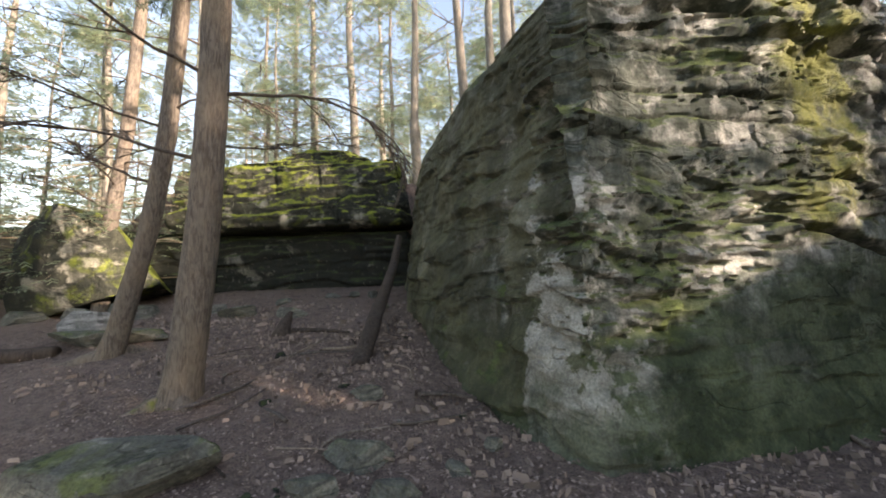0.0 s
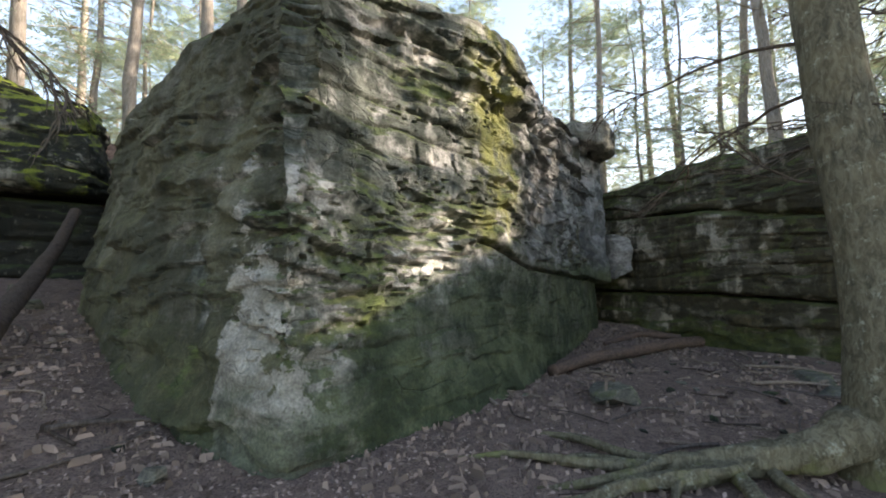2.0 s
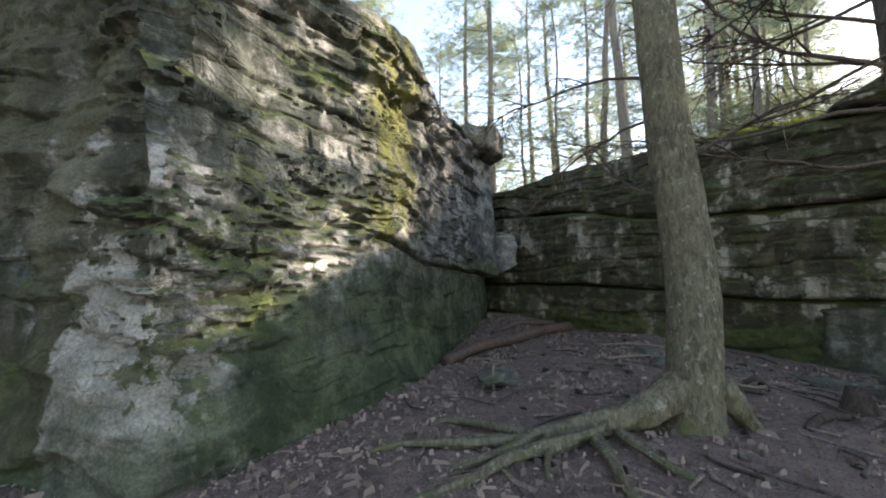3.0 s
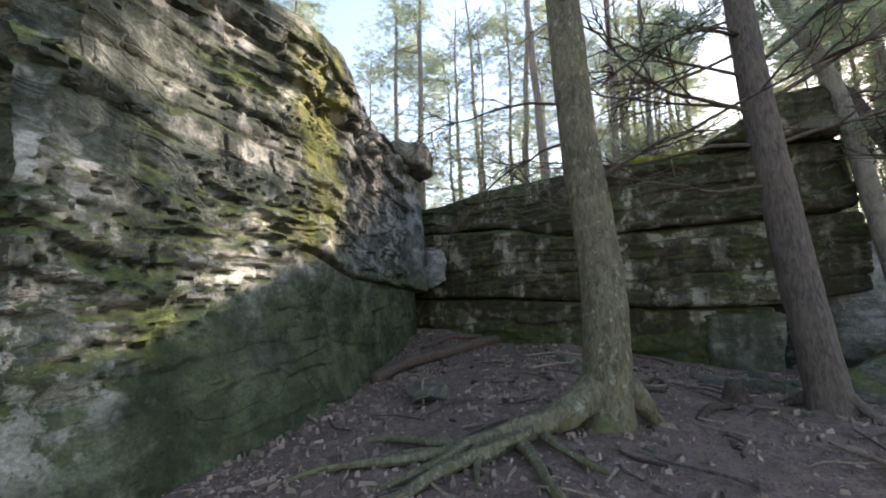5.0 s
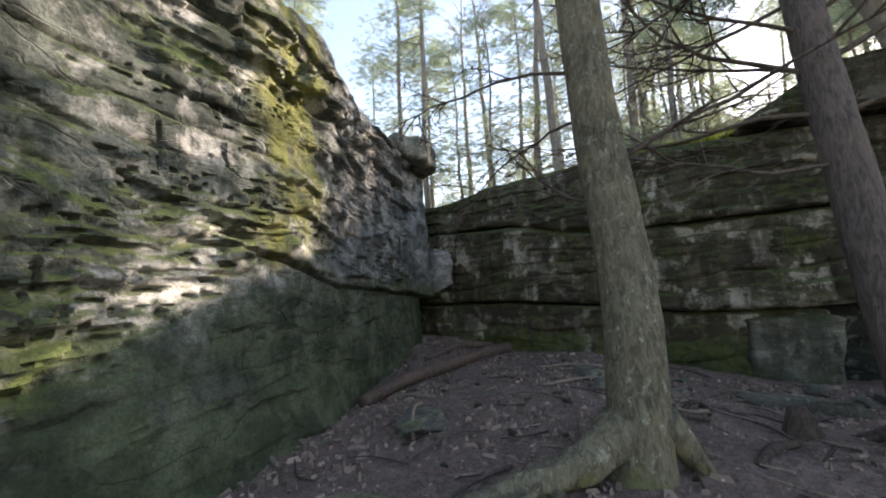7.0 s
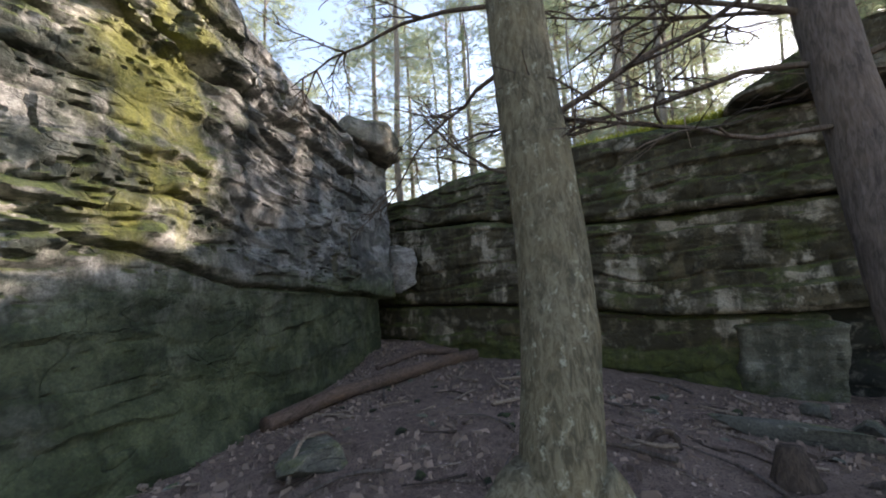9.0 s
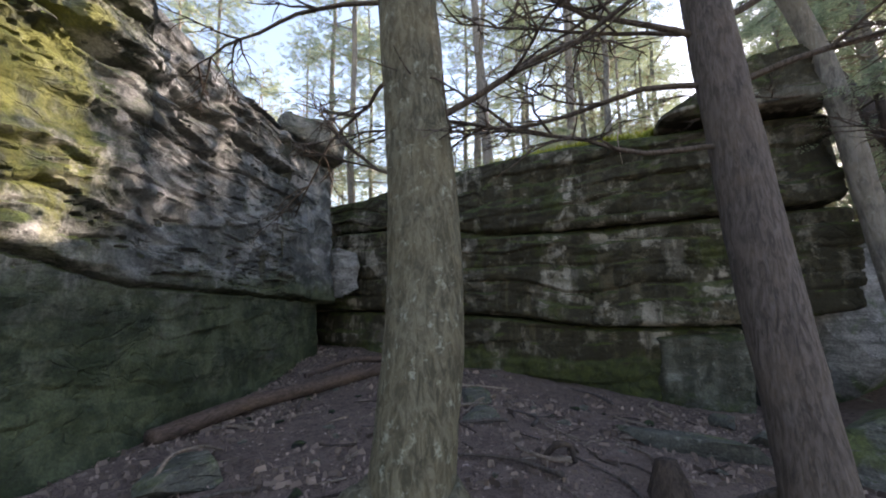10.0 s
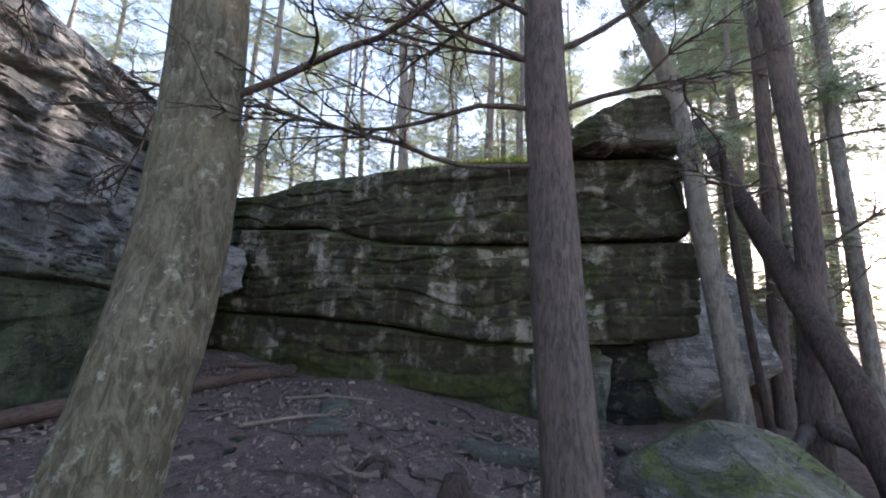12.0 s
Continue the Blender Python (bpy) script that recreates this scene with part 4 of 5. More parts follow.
second_pine = near_tree("pine_tree", [g(-5.98, 6.75, -0.15), (-5.82, 6.75, 0.8), (-5.55, 6.75, 1.8), (-5.28, 6.75, 2.8), (-5.0, 6.75, 4.5), (-4.84, 6.8, 7), (-4.6, 6.9, 15)], 0.165, M_BARK_A, "leaning pine with mossy foot, sunlit trunk", 13, 1.7, moss_roots=[([(-6.0, 6.7, 0.5), (-6.5, 6.45, 0.36), (-7.0, 6.3, 0.3)], 0.13), ([(-5.85, 6.9, 0.55), (-5.5, 7.1, 0.5), (-5.1, 7.2, 0.5)], 0.12)], branches=[(3.6, (-1, -0.3, 0.3), 2.6, 0.02, 2, 0.1), (4.6, (-0.8, -0.5, 0.2), 2.8, 0.02, 2, 0.2), (5.0, (0.9, -0.3, 0.3), 2.4, 0.018, 2, 0.3)], first=6, sides=28)
third_pine = near_tree("pine_tree", [g(-9.35, 10.3, -0.2), (-9.25, 10.3, 3.0), (-8.8, 10.3, 6.0), (-8.2, 10.4, 15)], 0.19, M_BARK_A, "slim pine with brown bark catching the sun", 17, 1.3, branches=[(4, (-0.9, -0.4, 0.3), 2.6, 0.02, 2, 0.2), (5.2, (0.8, -0.4, 0.3), 2.6, 0.02, 2, 0.2), (4.6, (0.2, -0.9, 0.4), 2.2, 0.018, 2, 0.2)], first=6, sides=24)
grey_tree = near_tree("grey_tree", [g(11.8, -4.68, -0.2), (11.8, -4.46, 1.0), (11.8, -4.24, 2.9), (11.8, -4.14, 4.0), (11.8, -3.98, 5.2), (11.8, -3.70, 6.4), (11.8, -3.2, 7.8), (11.8, -2.4, 12)], 0.19, M_BARK_D, "slanting grey-barked tree beside the cliff end", 19, 1.2, branches=[(4.6, (-0.3, 1.0, 0.1), 2.6, 0.018, 2, 0.1)], first=8, sides=28)
leaning_tree = near_tree("leaning_trunk", [g(10.1, -5.65, -0.3), (10.85, -5.56, 0.5), (11.54, -5.5, 1.5), (12.61, -5.43, 3.0), (13.71, -5.39, 4.5), (15.2, -5.35, 6.5)], 0.2, M_BARK_DARK, "dark fallen trunk leaning against other trees", 23, 1.15, boughs=0, branches=[(2.6, (0.2, -0.9, 0.4), 1.5, 0.016, 2, 0.1), (3.8, (0.3, -0.9, 0.2), 1.4, 0.014, 2, 0.1)], sides=24)
dark_tree = near_tree("hemlock_tree", [g(11.75, -5.53, -0.2), (11.75, -5.62, 0.6), (11.75, -5.74, 2.5), (11.75, -5.73, 4.0), (11.75, -5.62, 5.5), (11.75, -5.5, 8), (11.7, -5.2, 14)], 0.2, M_BARK_C, "hemlock with reddish bark and dead side twigs", 29, 1.5, moss_roots=[([(11.6, -5.6, -0.3), (11.0, -5.7, -0.45), (10.4, -5.5, -0.6)], 0.11), ([(11.7, -5.7, -0.3), (11.3, -6.1, -0.45), (10.7, -6.3, -0.6)], 0.12), ([(11.6, -5.4, -0.35), (11.1, -5.0, -0.5), (10.5, -4.8, -0.7)], 0.09)], branches=[(2.4, (-0.3, -0.9, 0.3), 2.0, 0.018, 2, 0.2), (3.4, (-0.5, 0.8, 0.2), 2.4, 0.018, 2, 0.3), (4.2, (-0.4, -0.9, 0.1), 2.4, 0.02, 2, 0.3), (1.6, (0.3, -1, 0.0), 1.6, 0.012, 2, 0.1)], first=7.5, sides=24)
thin_tree = near_tree("young_tree", [g(13.9, -7.68, -0.2), (13.9, -7.58, 2.0), (13.9, -7.51, 5.0), (13.9, -7.45, 12)], 0.15, M_BARK_D, "slim grey young tree", 31, 1.2, first=4, sides=18, boughs=10)
sapling = near_tree("sapling", [g(12.6, -5.38, -0.2), (12.6, -5.16, 0.9), (12.6, -5.02, 2.6), (12.55, -4.9, 5)], 0.075, M_BARK_DARK, "thin dark bent sapling", 37, 1.2, first=2.5, sides=12, boughs=4)


back_tree = near_tree("young_tree", [g(14.0, -6.17, -0.2), (14.0, -6.2, 1.0), (14.0, -6.26, 3.4), (13.95, -6.3, 6), (13.9, -6.3, 12)], 0.17, M_BARK_C, "dark-barked tree behind a leaning trunk", 41, 1.2, first=5, sides=18, boughs=10)


# distant trees, built once in a few shapes
def forest_tree(name, seed, height, radius, leafy, label, bark, low=None):
    rs = np.random.RandomState(seed)
    t = new(name)
    n = 14
    z = np.linspace(-0.4, height, n)
    bend = np.cumsum(rs.normal(size=(n, 2)) * 0.05, 0)
    P = np.column_stack([bend, z])
    s = Soup()
    s.tube(P, radius * np.linspace(1.1, 0.22, n), 12, bark=radius * 0.1, seed=seed)
    part("trunk", s.mesh("trunk", bark), t)
    limb, leaf, tips = Soup(), Soup(), []
    count = int(height * (2.8 if leafy else 1.5))
    for i in range(count):
        f = rs.uniform(low or (0.10 if leafy else 0.3), 0.97)
        k = f * (n - 1)
        p = P[int(k)] + (P[min(n - 1, int(k) + 1)] - P[int(k)]) * (k - int(k))
        a = rs.uniform(0, 2 * math.pi)
        ln = (2.6 if leafy else 3.2) * (1.15 - (f - 0.4 if low else f)) * rs.uniform(0.7, 1.3) + 0.5
        grow(limb, rs, p, (math.cos(a), math.sin(a), rs.uniform(-0.1, 0.3) if leafy else rs.uniform(0.2, 0.9)), ln, 0.028, 2 if not leafy else 1, 0.3 if leafy else 0.0, 0.25, tips, 4, 3, (6, 4))
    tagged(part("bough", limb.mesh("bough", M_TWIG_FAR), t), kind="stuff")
    if leafy:
        sprays(leaf, rs, tips, leafy, 0.34, 0.24, 2, 0.065)
        tagged(part("crown", leaf.mesh("crown", M_NEEDLE, False), t), kind="stuff")
    return tagged(t, label, "tree", "forest trees")


kinds = [
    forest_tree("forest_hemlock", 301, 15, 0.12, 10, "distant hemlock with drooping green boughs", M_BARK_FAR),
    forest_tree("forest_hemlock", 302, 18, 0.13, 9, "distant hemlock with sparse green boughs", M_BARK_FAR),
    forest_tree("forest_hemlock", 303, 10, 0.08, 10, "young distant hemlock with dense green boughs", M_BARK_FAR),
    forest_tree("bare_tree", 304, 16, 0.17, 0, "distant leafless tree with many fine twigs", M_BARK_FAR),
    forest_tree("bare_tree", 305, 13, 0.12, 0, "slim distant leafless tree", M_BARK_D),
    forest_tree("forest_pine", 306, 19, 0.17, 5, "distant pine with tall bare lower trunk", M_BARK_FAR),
    # Kinds 6 and 7 are added trees whose crowns shade boulder and wall.
    forest_tree("forest_hemlock", 307, 18.0, 0.2, 24, "tall distant hemlock added for shade, crown high above a bare trunk", M_BARK_FAR, 0.75),
    forest_tree("forest_hemlock", 308, 15.5, 0.18, 18, "distant hemlock added for shade, dense crown above a bare trunk", M_BARK_FAR, 0.71),
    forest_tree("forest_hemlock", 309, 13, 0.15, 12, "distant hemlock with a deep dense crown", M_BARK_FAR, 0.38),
]
# Several sunward spots hold added trees, placed so their crowns cut the sunlight.
spots = [(-5.8, 17, 5), (-3.4, 15, 5), (-0.9, 14.4, 3), (1.0, 12.2, 3), (1.55, 9.6, 4), (1.95, 9.7, 3), (-8.5, 18, 0), (-8.3, 21, 5), (15.1, 10.6, 1), (18.9, 5.1, 5), (22.2, 10.3, 3), (19.3, 11.4, 0), (15.2, 3.2, 3), (14.4, 8.4, 1), (21.3, 8.3, 3), (17.5, 0.8, 3), (16.5, -0.5, 4), (-11.5, 13, 3), (-13, 10, 1), (-16, 13, 3), (18.5, -7.4, 5), (16.7, -7.0, 1), (16.2, 6.4, 2), (18.0, 2.6, 2), (20.5, 6.5, 0), (19.5, 0.5, 4), (17.5, 8.6, 2), (22.5, 3.5, 0), (24, 0.5, 1), (16.0, 12.5, 2), (13.0, 15.5, 0), (-6.8, 15.5, 2), (-2.2, 18, 0), (-10.5, 16, 0), (-14.5, 15.5, 0), (-13.5, 12.5, 2), (3.5, 15.5, 0), (-17, 10, 0), (-15, 8.5, 2), (32.3, -12.5, 2), (36.1, -7.0, 2), (29.5, -6.4, 2), (22.4, -2.3, 4), (26.2, -0.2, 8), (26.7, -8.4, 2), (-18.5, 14, 2), (-20, 17, 2), (-17, 18, 2), (-21.5, 13, 2), (16.1, -8.0, 1), (18.8, -9.7, 0), (22.1, -11.8, 0), (14.7, -7.0, 4), (20.2, -8.7, 2), (26.4, -13.8, 0), (18.2, -12.3, 1), (23.9, -9.6, 2), (22.9, -10.2, 8), (29.0, -5.4, 8), (21.6, -7.2, 7), (23.2, -9.0, 6), (20.7, -7.6, 8), (24.3, -1.1, 2), (25.9, -2.2, 2), (27.0, -2.3, 2), (21.0, -1.8, 2), (22.9, -1.8, 2), (28.5, -3.4, 2), (26.5, 0.4, 2), (22.0, 1.2, 2), (26.4, -5.4, 1), (19.7, -6.5, 8), (19.2, -0.8, 2), (21.0, -0.6, 2), (29.0, -2.0, 0), (32.0, -4.2, 0), (27.0, 1.0, 0), (24.0, 3.6, 0)]
rs = np.random.RandomState(77)
while len(spots) < 136:
    # Some land behind the camera: unseen trees that shade the hollow.
    a, r = radians(rs.uniform(-62, 128) if rs.rand() < 0.86 else rs.uniform(128, 298)), rs.uniform(14, 36)
    x, y = 3 + r * math.sin(a), 3 + r * math.cos(a)
    if -10 < x < 13 and -9 < y < 13:
        continue
    if math.hypot(x - 3, y - 3) < 17 and y < 0 and x < 8:
        continue
    # the low sun reaches the hollow through a gap in the wood
    if x > 9 and y < 3 and (4.6 < 0.449 * x + 0.893 * y < 7.4 or 7.9 < 0.449 * x + 0.893 * y < 10.4):
        continue
    if min(math.hypot(x - q[0], y - q[1]) for q in spots) < 2.0:
        continue
    spots.append((x, y, int(rs.choice([0, 0, 0, 1, 2, 2, 2, 2, 3, 8]))))
first_used = set()
for x, y, k in spots:
    z = gz(x, y)
    if 0 < x < 11 and 7 < y < 13:
        z = 5.3
    s = rs.uniform(0.85, 1.15)
    m = pose(x, y, z, rs.uniform(-2, 2), rs.uniform(-2, 2), rs.uniform(0, 360))
    if k in first_used:
        copy_thing(kinds[k], m)
    else:
        first_used.add(k)
        kinds[k].matrix_basis = m


# the wood beyond, too far to tell its trees apart
rs = np.random.RandomState(91)
far, trunks = Soup(), Soup()
for i in range(640):
    a, r = rs.uniform(0, 2 * math.pi), rs.uniform(36, 85)
    x, y = 3 + r * math.sin(a), 3 + r * math.cos(a)
    z, h = gz(x, y) - 0.3, rs.uniform(11, 20)
    if x > 9 and y < 3 and 4.2 < 0.449 * x + 0.893 * y < 10:
        h = rs.uniform(8, 11) + 0.3 * (r - 36)
    lean = rs.normal(size=2) * 0.4
    P = np.column_stack([x + lean[0] * np.linspace(0, 1, 4), y + lean[1] * np.linspace(0, 1, 4), z + h * np.linspace(0, 1, 4)])
    if rs.rand() < 0.09:
        trunks.tube(P, rs.uniform(0.13, 0.24) * np.linspace(1, 0.3, 4), 5, cap=False)
    n = 170
    f = rs.uniform(0.15, 1.0, n)
    ang, rad = rs.uniform(0, 2 * math.pi, n), rs.uniform(0.1, 1.0, n) * (3.2 * (1.1 - f) + 0.3)
    C = np.column_stack([x + rad * np.cos(ang), y + rad * np.sin(ang), z + h * f - 0.2 * rad])
    D = np.column_stack([np.cos(ang), np.sin(ang), rs.uniform(-0.5, 0.2, n)]) * rs.uniform(0.25, 0.6, n)[:, None]
    Wd = np.column_stack([-np.sin(ang), np.cos(ang), rs.uniform(-0.6, 0.6, n)]) * rs.uniform(0.05, 0.16, n)[:, None]
    V = np.stack([C - D, C + Wd, C + D, C - Wd], 1).reshape(-1, 3)
    far.add(V, np.arange(4 * n).reshape(n, 4))
woods = tagged(new("far_woods"), "distant pale green wood behind the rocks, haze in its colour", "woods", kind="stuff")
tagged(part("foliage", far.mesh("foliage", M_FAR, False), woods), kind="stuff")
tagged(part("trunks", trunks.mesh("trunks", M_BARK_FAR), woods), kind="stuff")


# ---- stones ----
GREY = "grey loose stone half sunk in the leaves"
def stone(x, y, size, seed, label=GREY, mat=None, turn=0.0, sink=0.3, name="stone", category="stone"):
    return loose_rock(name, x, y, gz(x, y) - size[2] * sink, size, mat or M_STONE, seed, label, category, turn, detail=4 if max(size) > 0.6 else 3)


stone(-0.85, 3.75, (0.75, 0.42, 0.26), 1, "flat pale green stone with a sharp edge", turn=15)
stone(-1.05, 5.0, (0.42, 0.3, 0.22), 2)
stone(0.44, 3.95, (0.2, 0.14, 0.16), 3, "small pale stone beside the boulder")
stone(0.05, 3.55, (0.32, 0.16, 0.12), 4, "small stone covered with moss", turn=-50)
stone(-1.15, 3.25, (0.45, 0.3, 0.2), 5)
stone(-0.45, 3.15, (0.42, 0.3, 0.2), 6)
stone(-2.9, 3.35, (1.7, 0.9, 0.5), 7, "broad mossy rock among fallen leaves", M_STONE, 8, 0.3, "rock", "rock")
stone(9.25, -1.25, (1.7, 0.5, 0.26), 8, "long flat grey slab lying on the earth", turn=84, sink=0.15)
stone(8.9, 1.35, (0.75, 0.5, 0.2), 9, "flat stone below the cliff")
stone(9.9, 1.9, (1.2, 0.7, 0.2), 10, "low flat mossy slab below the cliff")
stone(5.75, 3.15, (1.0, 0.7, 0.32), 11, "low mossy stone with a lichened top", turn=25)
stone(4.8, 3.98, (0.2, 0.1, 0.06), 12, "small pale pink stone chip", M_PALE)
stone(10.3, -2.2, (0.6, 0.4, 0.25), 14)
stone(11.2, -1.9, (0.5, 0.4, 0.3), 15)
stone(10.9, -2.7, (0.45, 0.3, 0.25), 16)


def split_rock(corners, mat, label, seed):
    """An angular block: the hull of its corners, cut fine and roughened, its edges left crisp."""
    bm = bmesh.new()
    for c in corners:
        bm.verts.new(c)
    bmesh.ops.convex_hull(bm, input=bm.verts[:])
    bmesh.ops.delete(bm, geom=[v for v in bm.verts if not v.link_faces], context="VERTS")
    bmesh.ops.bevel(bm, geom=bm.edges[:], offset=0.035, segments=2, affect="EDGES")
    bmesh.ops.triangulate(bm, faces=bm.faces[:])
    for _ in range(4):
        long = [e for e in bm.edges if e.calc_length() > 0.09]
        bmesh.ops.subdivide_edges(bm, edges=long, cuts=1)
        bmesh.ops.triangulate(bm, faces=bm.faces[:])
    bm.normal_update()
    V = np.array([v.co[:] for v in bm.verts])
    N = np.array([v.normal[:] for v in bm.verts])
    V = V + N * (0.10 * (fbm(V[:, 0] * 1.6, V[:, 1] * 1.6, V[:, 2] * 2.2, 4, seed) - 0.5) + 0.05 * (ridged(V[:, 0] * 3, V[:, 1] * 3, V[:, 2] * 5, 3, seed + 2) - 0.4))[:, None]
    F = [[v.index for v in f.verts] for f in bm.faces]
    bm.free()
    me = mesh_from("rock", V, F, mat)
    me.set_sharp_from_angle(angle=radians(30))
    return tagged(part("rock", me), label, "rock")


split_rock([(9.35, -3.38, 0.14), (10.1, -4.42, -0.05), (8.45, -3.55, -0.17), (9.15, -2.4, -0.38), (9.0, -2.3, -0.9), (8.3, -3.2, -0.75), (8.35, -3.7, -1.0), (8.9, -4.75, -0.55), (10.2, -4.7, -1.1), (10.2, -3.2, -1.0), (10.0, -3.2, -0.15)], M_STONE, "mossy angular boulder with a peaked slanting top", 17)
tagged(part("perched_rock", rock_solid("perched_rock", [(9.3, 6.25, 0.05), (10.5, 5.95, 0.04), (11.35, 6.15, 0.04), (11.6, 6.9, 0.08), (10.9, 7.6, 0.1), (10.0, 7.2, 0.1)], along([(9.9, 5.25), (11.6, 5.0)]), along([(9.9, 5.85), (10.7, 6.05), (11.6, 5.75)]), M_STONE, None, plain_relief(321, 1.0), dz=0.04, edge=0.2, top_rough=0.06, rings=6, seed=22, under=True)), "rounded grey rock perched on the boulder rim", "rock")
tagged(part("wedged_rock", rock_solid("wedged_rock", [(11.2, 6.25, 0.04), (11.75, 6.0, 0.04), (12.1, 6.6, 0.1), (11.3, 7.2, 0.1)], along([(11.2, 1.35), (12.1, 1.75)]), along([(11.2, 2.7), (12.1, 2.5)]), M_PALE, lambda x, y, z: 0.1 * (2.2 - z), plain_relief(301, 1.0), dz=0.04, edge=0.04, rings=4, seed=19, under=True)), "pale block wedged in the inner corner", "rock")
tagged(part("corner_slab", rock_solid("corner_slab", [(9.2, 6.08, 0.05), (10.3, 6.36, 0.04), (11.3, 6.48, 0.04), (11.62, 6.9, 0.05), (10.2, 7.5, 0.1)], along([(9.2, 1.5), (11.6, 1.2)]), along([(9.2, 5.2), (11.6, 4.95)]), M_BOULDER, lambda x, y, z: 0.05 * (z - 1.2), plain_relief(311, 1.0), dz=0.04, edge=0.03, rings=4, seed=20, under=True)), "upright pale slab at the boulder's end", "rock")
loose_rock("far_rock", 14.4, -4.6, -0.9, (3.2, 3.4, 3.2), M_PALE, 21, "sunlit pale rock face beyond the cliff end", "rock", 40)
loose_rock("far_rock", 19.0, -7.6, -0.9, (5.5, 4.0, 3.2), M_PALE, 22, "pale ledge rock farther off among trees", "rock", 15)
loose_rock("mossy_boulder", -10.3, 11.2, 0.6, (4.4, 3.4, 3.5), M_LEFT, 23, "rounded mossy boulder beyond the pines", "boulder", 0, detail=5)
for i, (x, y, w) in enumerate([(-3.6, 9.0, 0.75), (-3.2, 11.0, 0.5), (-2.6, 11.1, 0.5), (-2.0, 10.9, 0.6), (-1.6, 9.6, 0.5), (-5.0, 9.2, 0.9), (-5.9, 9.6, 0.8), (-7.6, 9.5, 1.0), (-8.7, 10.2, 0.9), (-9.6, 9.9, 0.9), (-10.6, 9.6, 1.0), (-4.4, 10.4, 0.5)]):
    stone(x, y, (w, w * 0.6, w * 0.42), 40 + i, "grey stone fallen below the mossy wall", turn=37 * i)
stone(-7.6, 8.1, (1.0, 0.8, 0.8), 60, "upright pale block beside a pine", M_PALE, 20)
stone(-6.7, 7.6, (2.4, 1.2, 0.35), 61, "low flat mossy rock shelf", M_STONE, 12, 0.3, "rock", "rock")


# ---- dead wood ----
def stick(name, pts, r0, r1, mat, label, sides=12, seed=0, category="log"):
    Q = smooth_path(pts, 0.05)
    s = Soup()
    s.tube(Q, np.linspace(r0, r1, len(Q)), sides, bark=r0 * 0.25, seed=seed)
    return tagged(part(name, s.mesh(name, mat)), label, category)


stick("log", [g(6.1, 4.55, 0.10), g(7.5, 4.74, 0.14), g(9.1, 4.76, 0.14), g(10.9, 4.64, 0.12), g(12.0, 4.45, 0.12)], 0.10, 0.14, M_LOG, "long brown log lying from boulder to cliff", 16, 5)
stick("log", [g(9.6, 5.7, 0.03), g(11.0, 5.5, 0.08), g(11.9, 4.9, 0.1)], 0.06, 0.09, M_LOG, "brown log lying in the inner corner", 14, 6)
stick("root", [g(-1.35, 5.95, -0.05), (-1.28, 7.0, 0.95), (-1.2, 8.0, 1.5), (-1.14, 9.0, 2.1), (-1.1, 9.8, 2.8)], 0.14, 0.07, M_BARK_DARK, "dark root climbing into the cleft", 14, 7, "root")
stick("stump", [g(-3.3, 7.7, -0.1), g(-3.25, 7.75, 0.18), g(-3.15, 7.85, 0.40)], 0.2, 0.02, M_BARK_DARK, "dark rotten stump on the slope", 14, 8, "stump")
stick("stick", [g(-3.1, 7.75, 0.04), g(-2.5, 7.7, 0.04), g(-1.9, 7.6, 0.02)], 0.05, 0.02, M_BARK_DARK, "dark dead branch beside a stump", 8, 9, "stick")
stick("stump", [g(7.4, -0.92, -0.1), g(7.4, -0.92, 0.12), g(7.44, -0.9, 0.30)], 0.21, 0.07, M_BARK_DARK, "small dark broken stump", 12, 10, "stump")
stick("log", [g(-9.4, 6.4, 0.05), g(-8.2, 6.7, 0.08), g(-7.1, 7.0, 0.05)], 0.15, 0.12, M_BARK_DARK, "dark rotting log among rocks", 14, 11)
rs = np.random.RandomState(5)
for i in range(110):
    x, y = rs.uniform(2.6, 10.8), rs.uniform(-2.4, 4.2)
    if rs.rand() < 0.25:
        x, y = rs.uniform(-4, 1), rs.uniform(2.8, 7.5)
    a, l = rs.uniform(0, math.pi), rs.uniform(0.2, 0.75)
    p = [g(x + math.cos(a + 0.3 * rs.normal()) * l * f, y + math.sin(a) * l * f, 0.02 + 0.02 * rs.rand()) for f in (0, 0.35, 0.7, 1)]
    r = rs.uniform(0.006, 0.02)
    stick("stick", p, r, r * 0.5, M_DEADWOOD if rs.rand() < 0.6 else M_BARK_DARK, "short dead stick on the forest floor", 6, i, "stick")


rs = np.random.RandomState(15)
for i in range(46):
    x, y = rs.uniform(3.4, 11.3), rs.uniform(-1.6, 4.4)
    if i % 4 == 0:
        x, y = rs.uniform(-3.5, 0.4), rs.uniform(3.2, 7.5)
    a, l = rs.uniform(0, math.pi), rs.uniform(0.5, 1.3)
    bow = rs.normal() * 0.12
    p = [g(x + math.cos(a) * l * f - math.sin(a) * bow * math.sin(3.1 * f), y + math.sin(a) * l * f + math.cos(a) * bow * math.sin(3.1 * f), 0.025 + 0.05 * rs.rand()) for f in (0, 0.2, 0.45, 0.7, 1)]
    r = rs.uniform(0.012, 0.03)
    stick("branch", p, r, r * 0.45, M_DEADWOOD if rs.rand() < 0.55 else M_BARK_C, "fallen dead branch lying on the forest floor", 8, 200 + i, "branch")
stick("branch", [g(5.3, 3.0, 0.06), g(5.6, 3.2, 0.3), g(6.0, 3.3, 0.24), g(6.35, 3.55, 0.05)], 0.02, 0.012, M_DEADWOOD, "bleached crooked branch on a mossy stone", 8, 301, "branch")
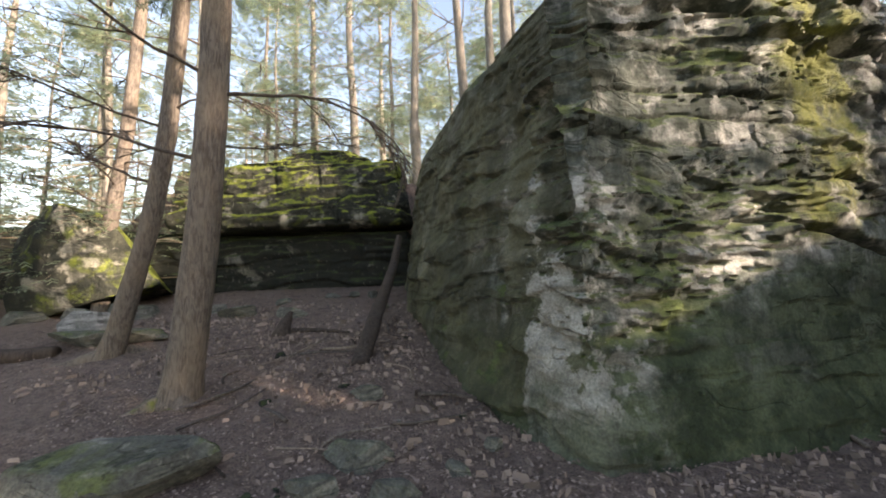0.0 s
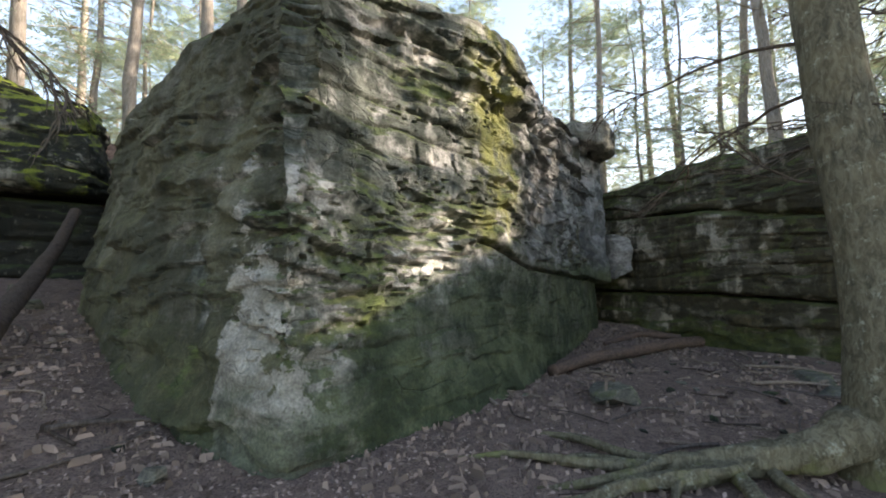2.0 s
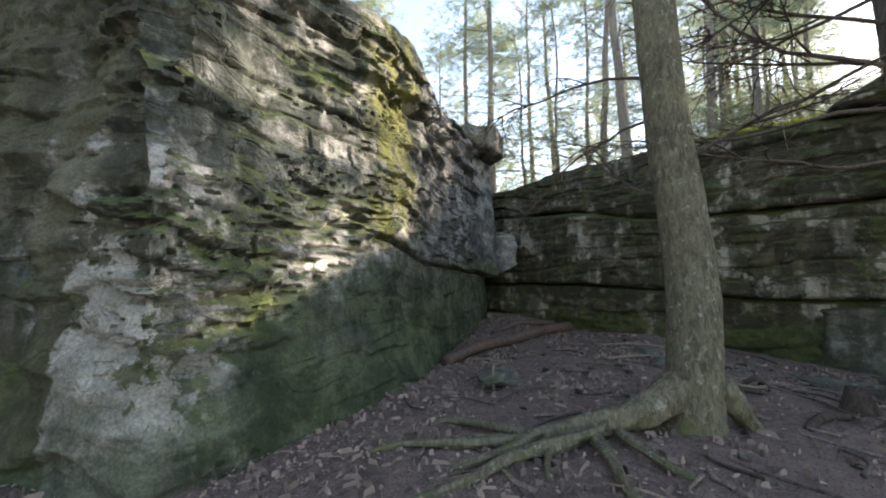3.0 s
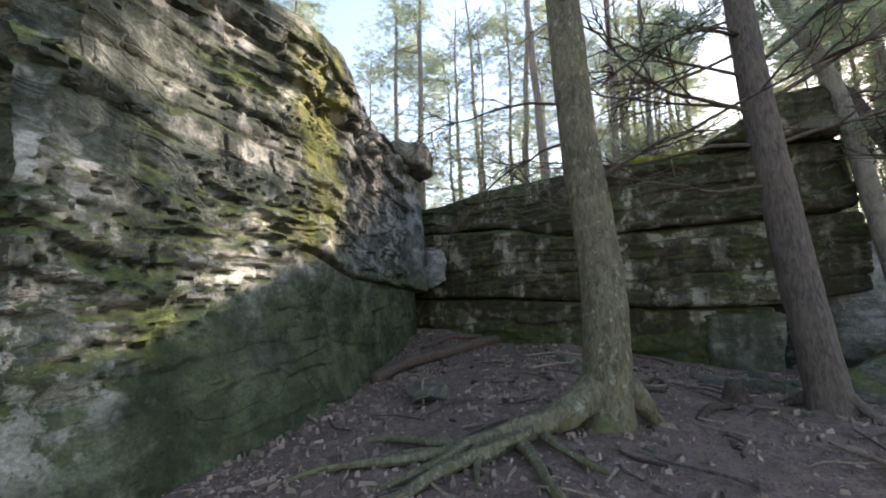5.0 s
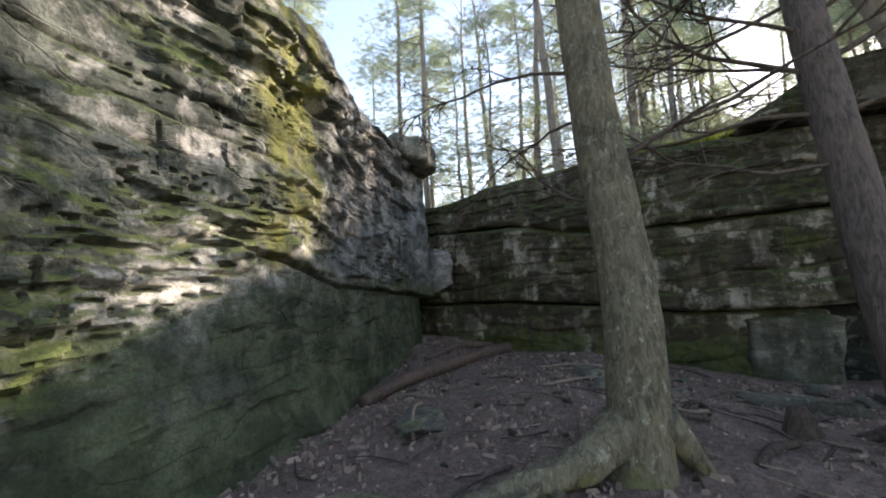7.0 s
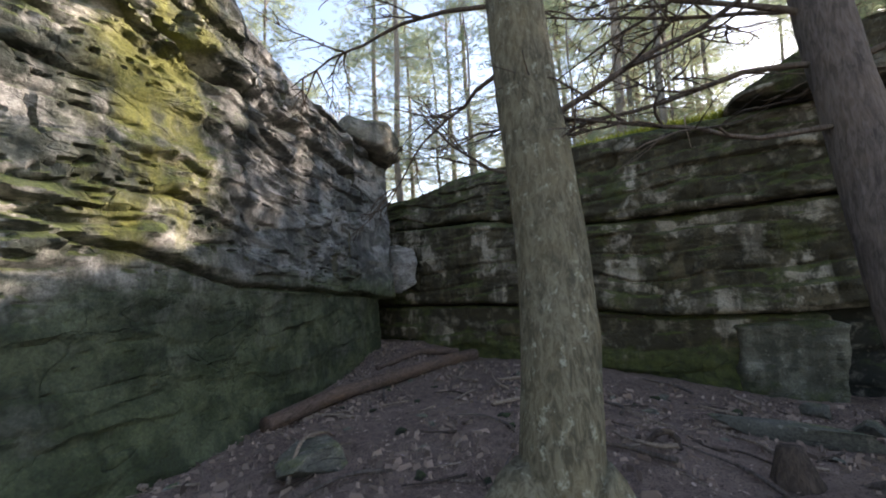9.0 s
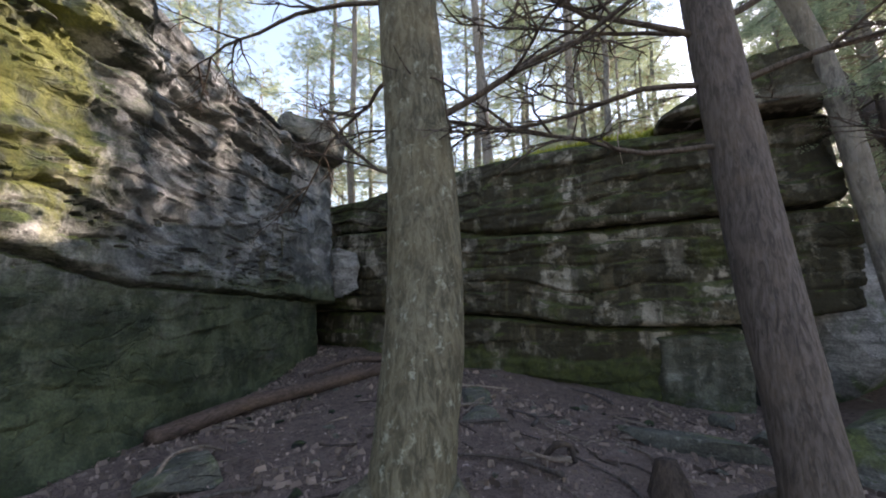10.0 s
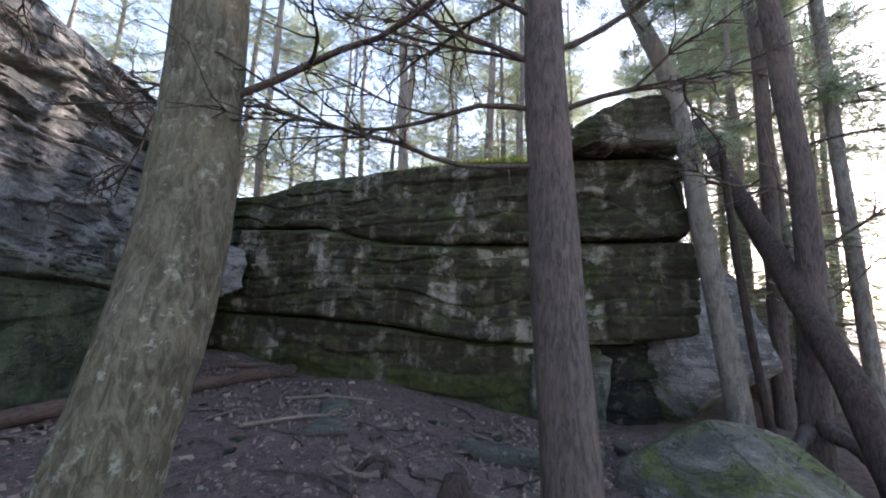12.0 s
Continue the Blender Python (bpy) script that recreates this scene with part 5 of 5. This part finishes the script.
stick("branch", [g(8.3, 2.3, 0.04), g(8.9, 1.9, 0.08), g(9.5, 1.6, 0.05)], 0.03, 0.02, M_DEADWOOD, "fallen bleached branch below the cliff", 8, 302, "branch")
stick("branch", [g(9.9, 2.9, 0.04), g(10.2, 2.2, 0.09), g(10.6, 1.5, 0.05)], 0.025, 0.014, M_DEADWOOD, "fallen bleached branch below the cliff", 8, 303, "branch")
stick("root", [g(7.8, 0.25, -0.04), g(7.85, 0.12, 0.14), g(7.95, -0.02, 0.12), g(8.1, -0.1, -0.04)], 0.035, 0.02, M_BARK_DARK, "dark arched root breaking out of the earth", 10, 304, "root")
stick("root", [g(7.75, -0.1, -0.04), g(7.9, -0.05, 0.12), g(8.15, 0.05, -0.04)], 0.03, 0.02, M_BARK_DARK, "dark arched root breaking out of the earth", 10, 305, "root")
stick("root", [g(6.2, -0.35, -0.04), g(6.5, -0.5, 0.07), g(6.85, -0.75, 0.05), g(7.2, -0.85, -0.03)], 0.05, 0.03, M_BARK_DARK, "dark root lying bare beside a stump", 10, 306, "root")
for i in range(64):
    x, y = rs.uniform(4.5, 11.6), rs.uniform(-1.8, 4.6)
    if i % 5 == 0:
        x, y = rs.uniform(-4, 0.3), rs.uniform(3.0, 8.5)
    w = rs.uniform(0.07, 0.22) * (1.5 if rs.rand() < 0.15 else 1)
    dark = rs.rand() < 0.6
    stone(x, y, (w, w * rs.uniform(0.5, 0.8), w * rs.uniform(0.3, 0.5)), 400 + i, "small dark stone sunk in the earth" if dark else "small grey stone lying among leaves", M_LOW if dark else M_STONE, rs.uniform(0, 180), 0.35)


# ---- fallen leaves, moss and grass ----
def debris(n, seed, box):
    """Bark chips, clods and small broken wood over the earth."""
    rs = np.random.RandomState(seed)
    x, y = rs.uniform(box[0], box[1], n), rs.uniform(box[2], box[3], n)
    keep = fbm(x * 0.9, y * 0.9, 3, 3, 15) + 0.2 * rs.rand(n) > 0.56
    x, y = x[keep], y[keep]
    n = len(x)
    z = ground_z(x, y)
    a = rs.uniform(0, math.pi, n)
    l, w, hgt = rs.uniform(0.012, 0.05, n) * rs.choice([1, 1, 2.2], n), rs.uniform(0.005, 0.018, n), rs.uniform(0.01, 0.045, n)
    V = np.zeros((n, 6, 3))
    for k, (u, v, t) in enumerate(((-1, -1, 0), (1, -0.7, 0), (0.8, 1, 0), (-0.9, 0.8, 0), (-0.6, 0, 1), (0.7, 0.1, 0.8))):
        V[:, k, 0] = x + u * l * np.cos(a) - v * w * np.sin(a)
        V[:, k, 1] = y + u * l * np.sin(a) + v * w * np.cos(a)
        V[:, k, 2] = z - 0.02 + 0.03 * (t > 0) + t * hgt + 0.3 * hgt * rs.rand(n)
    b = np.arange(n)[:, None] * 6
    quads = np.concatenate([b + np.array([[0, 1, 5, 4]]), b + np.array([[3, 4, 5, 2]])])
    tris = np.concatenate([b + np.array([[0, 4, 3]]), b + np.array([[1, 2, 5]])])
    return V.reshape(-1, 3), quads.tolist() + tris.tolist()


VD, FD = debris(16000, 12, (-7, 11.8, -4, 10))
tagged(part("debris", mesh_from("debris", VD, FD, M_CHIP, False)), "dark bark chips and clods strewn on the earth", "debris", kind="stuff")


def leaf_litter(n, seed, box, lo, hi):
    rs = np.random.RandomState(seed)
    x, y = rs.uniform(box[0], box[1], n), rs.uniform(box[2], box[3], n)
    keep = fbm(x * 0.8, y * 0.8, 0, 3, 5) + 0.25 * rs.rand(n) > 0.52
    x, y = x[keep], y[keep]
    n = len(x)
    z = ground_z(x, y) + 0.02
    a, s = rs.uniform(0, 2 * math.pi, n), rs.uniform(lo, hi, n)
    t = rs.normal(size=(n, 2)) * 0.45
    V = np.zeros((n, 6, 3))
    for k, (u, w, h) in enumerate(((-1, 0, 0), (-0.2, -0.55, 0.22), (0.65, -0.35, 0.15), (1, 0, 0.05), (0.65, 0.35, 0.15), (-0.2, 0.55, 0.22))):
        V[:, k, 0] = x + s * (u * np.cos(a) - w * np.sin(a))
        V[:, k, 1] = y + s * (u * np.sin(a) + w * np.cos(a))
        V[:, k, 2] = z + s * (h + 0.5 * np.abs(t[:, 0]) + u * t[:, 0] * 0.5 + w * t[:, 1] * 0.6)
    b = np.arange(n)[:, None] * 6
    F = np.concatenate([b + np.array([[0, 1, 2, 3]]), b + np.array([[0, 3, 4, 5]])])
    return V.reshape(-1, 3), F


V1, F1 = leaf_litter(28000, 1, (-9, 12, -4.5, 11.5), 0.011, 0.029)
V2, F2 = leaf_litter(11000, 2, (-5, 3, 2.2, 7), 0.01, 0.025)
s = Soup()
s.add(V1, F1)
s.add(V2, F2)
tagged(part("fallen_leaves", s.mesh("fallen_leaves", M_LEAF_OLD, False)), "brown and tan leaves scattered over the earth", "leaves", kind="stuff")


def fuzz(name, x, y, z, label, size=0.05, seed=0):
    """Tufts of moss or grass blades on given points."""
    rs = np.random.RandomState(seed)
    n = len(x)
    V = np.zeros((n, 3, 3))
    a = rs.uniform(0, 2 * math.pi, n)
    s = rs.uniform(0.5, 1.3, n) * size
    V[:, 0] = np.column_stack([x - 0.15 * s * np.cos(a), y - 0.15 * s * np.sin(a), z])
    V[:, 1] = np.column_stack([x + 0.15 * s * np.cos(a), y + 0.15 * s * np.sin(a), z])
    V[:, 2] = np.column_stack([x + rs.normal(size=n) * s * 0.5, y + rs.normal(size=n) * s * 0.5, z + s])
    F = np.arange(3 * n).reshape(n, 3)
    return tagged(part(name, mesh_from(name, V.reshape(-1, 3), F, M_MOSS, False)), label, "moss", kind="stuff")


stick("hanging_root", [(12.0, -0.75, 4.7), (11.85, -0.72, 4.55), (11.82, -0.75, 4.2), (11.86, -0.78, 3.95)], 0.014, 0.006, M_DEADWOOD, "thin pale root hanging over the cliff edge", 6, 3, "root")
rs = np.random.RandomState(8)
fx, fy = rs.uniform(12.3, 13.4, 5000), np.clip(rs.normal(0.0, 1.0, 5000), -1.4, 4)
fuzz("moss", fx, fy, np.full(5000, 4.68), "bright green moss and grass along the cliff top", 0.12, 3)
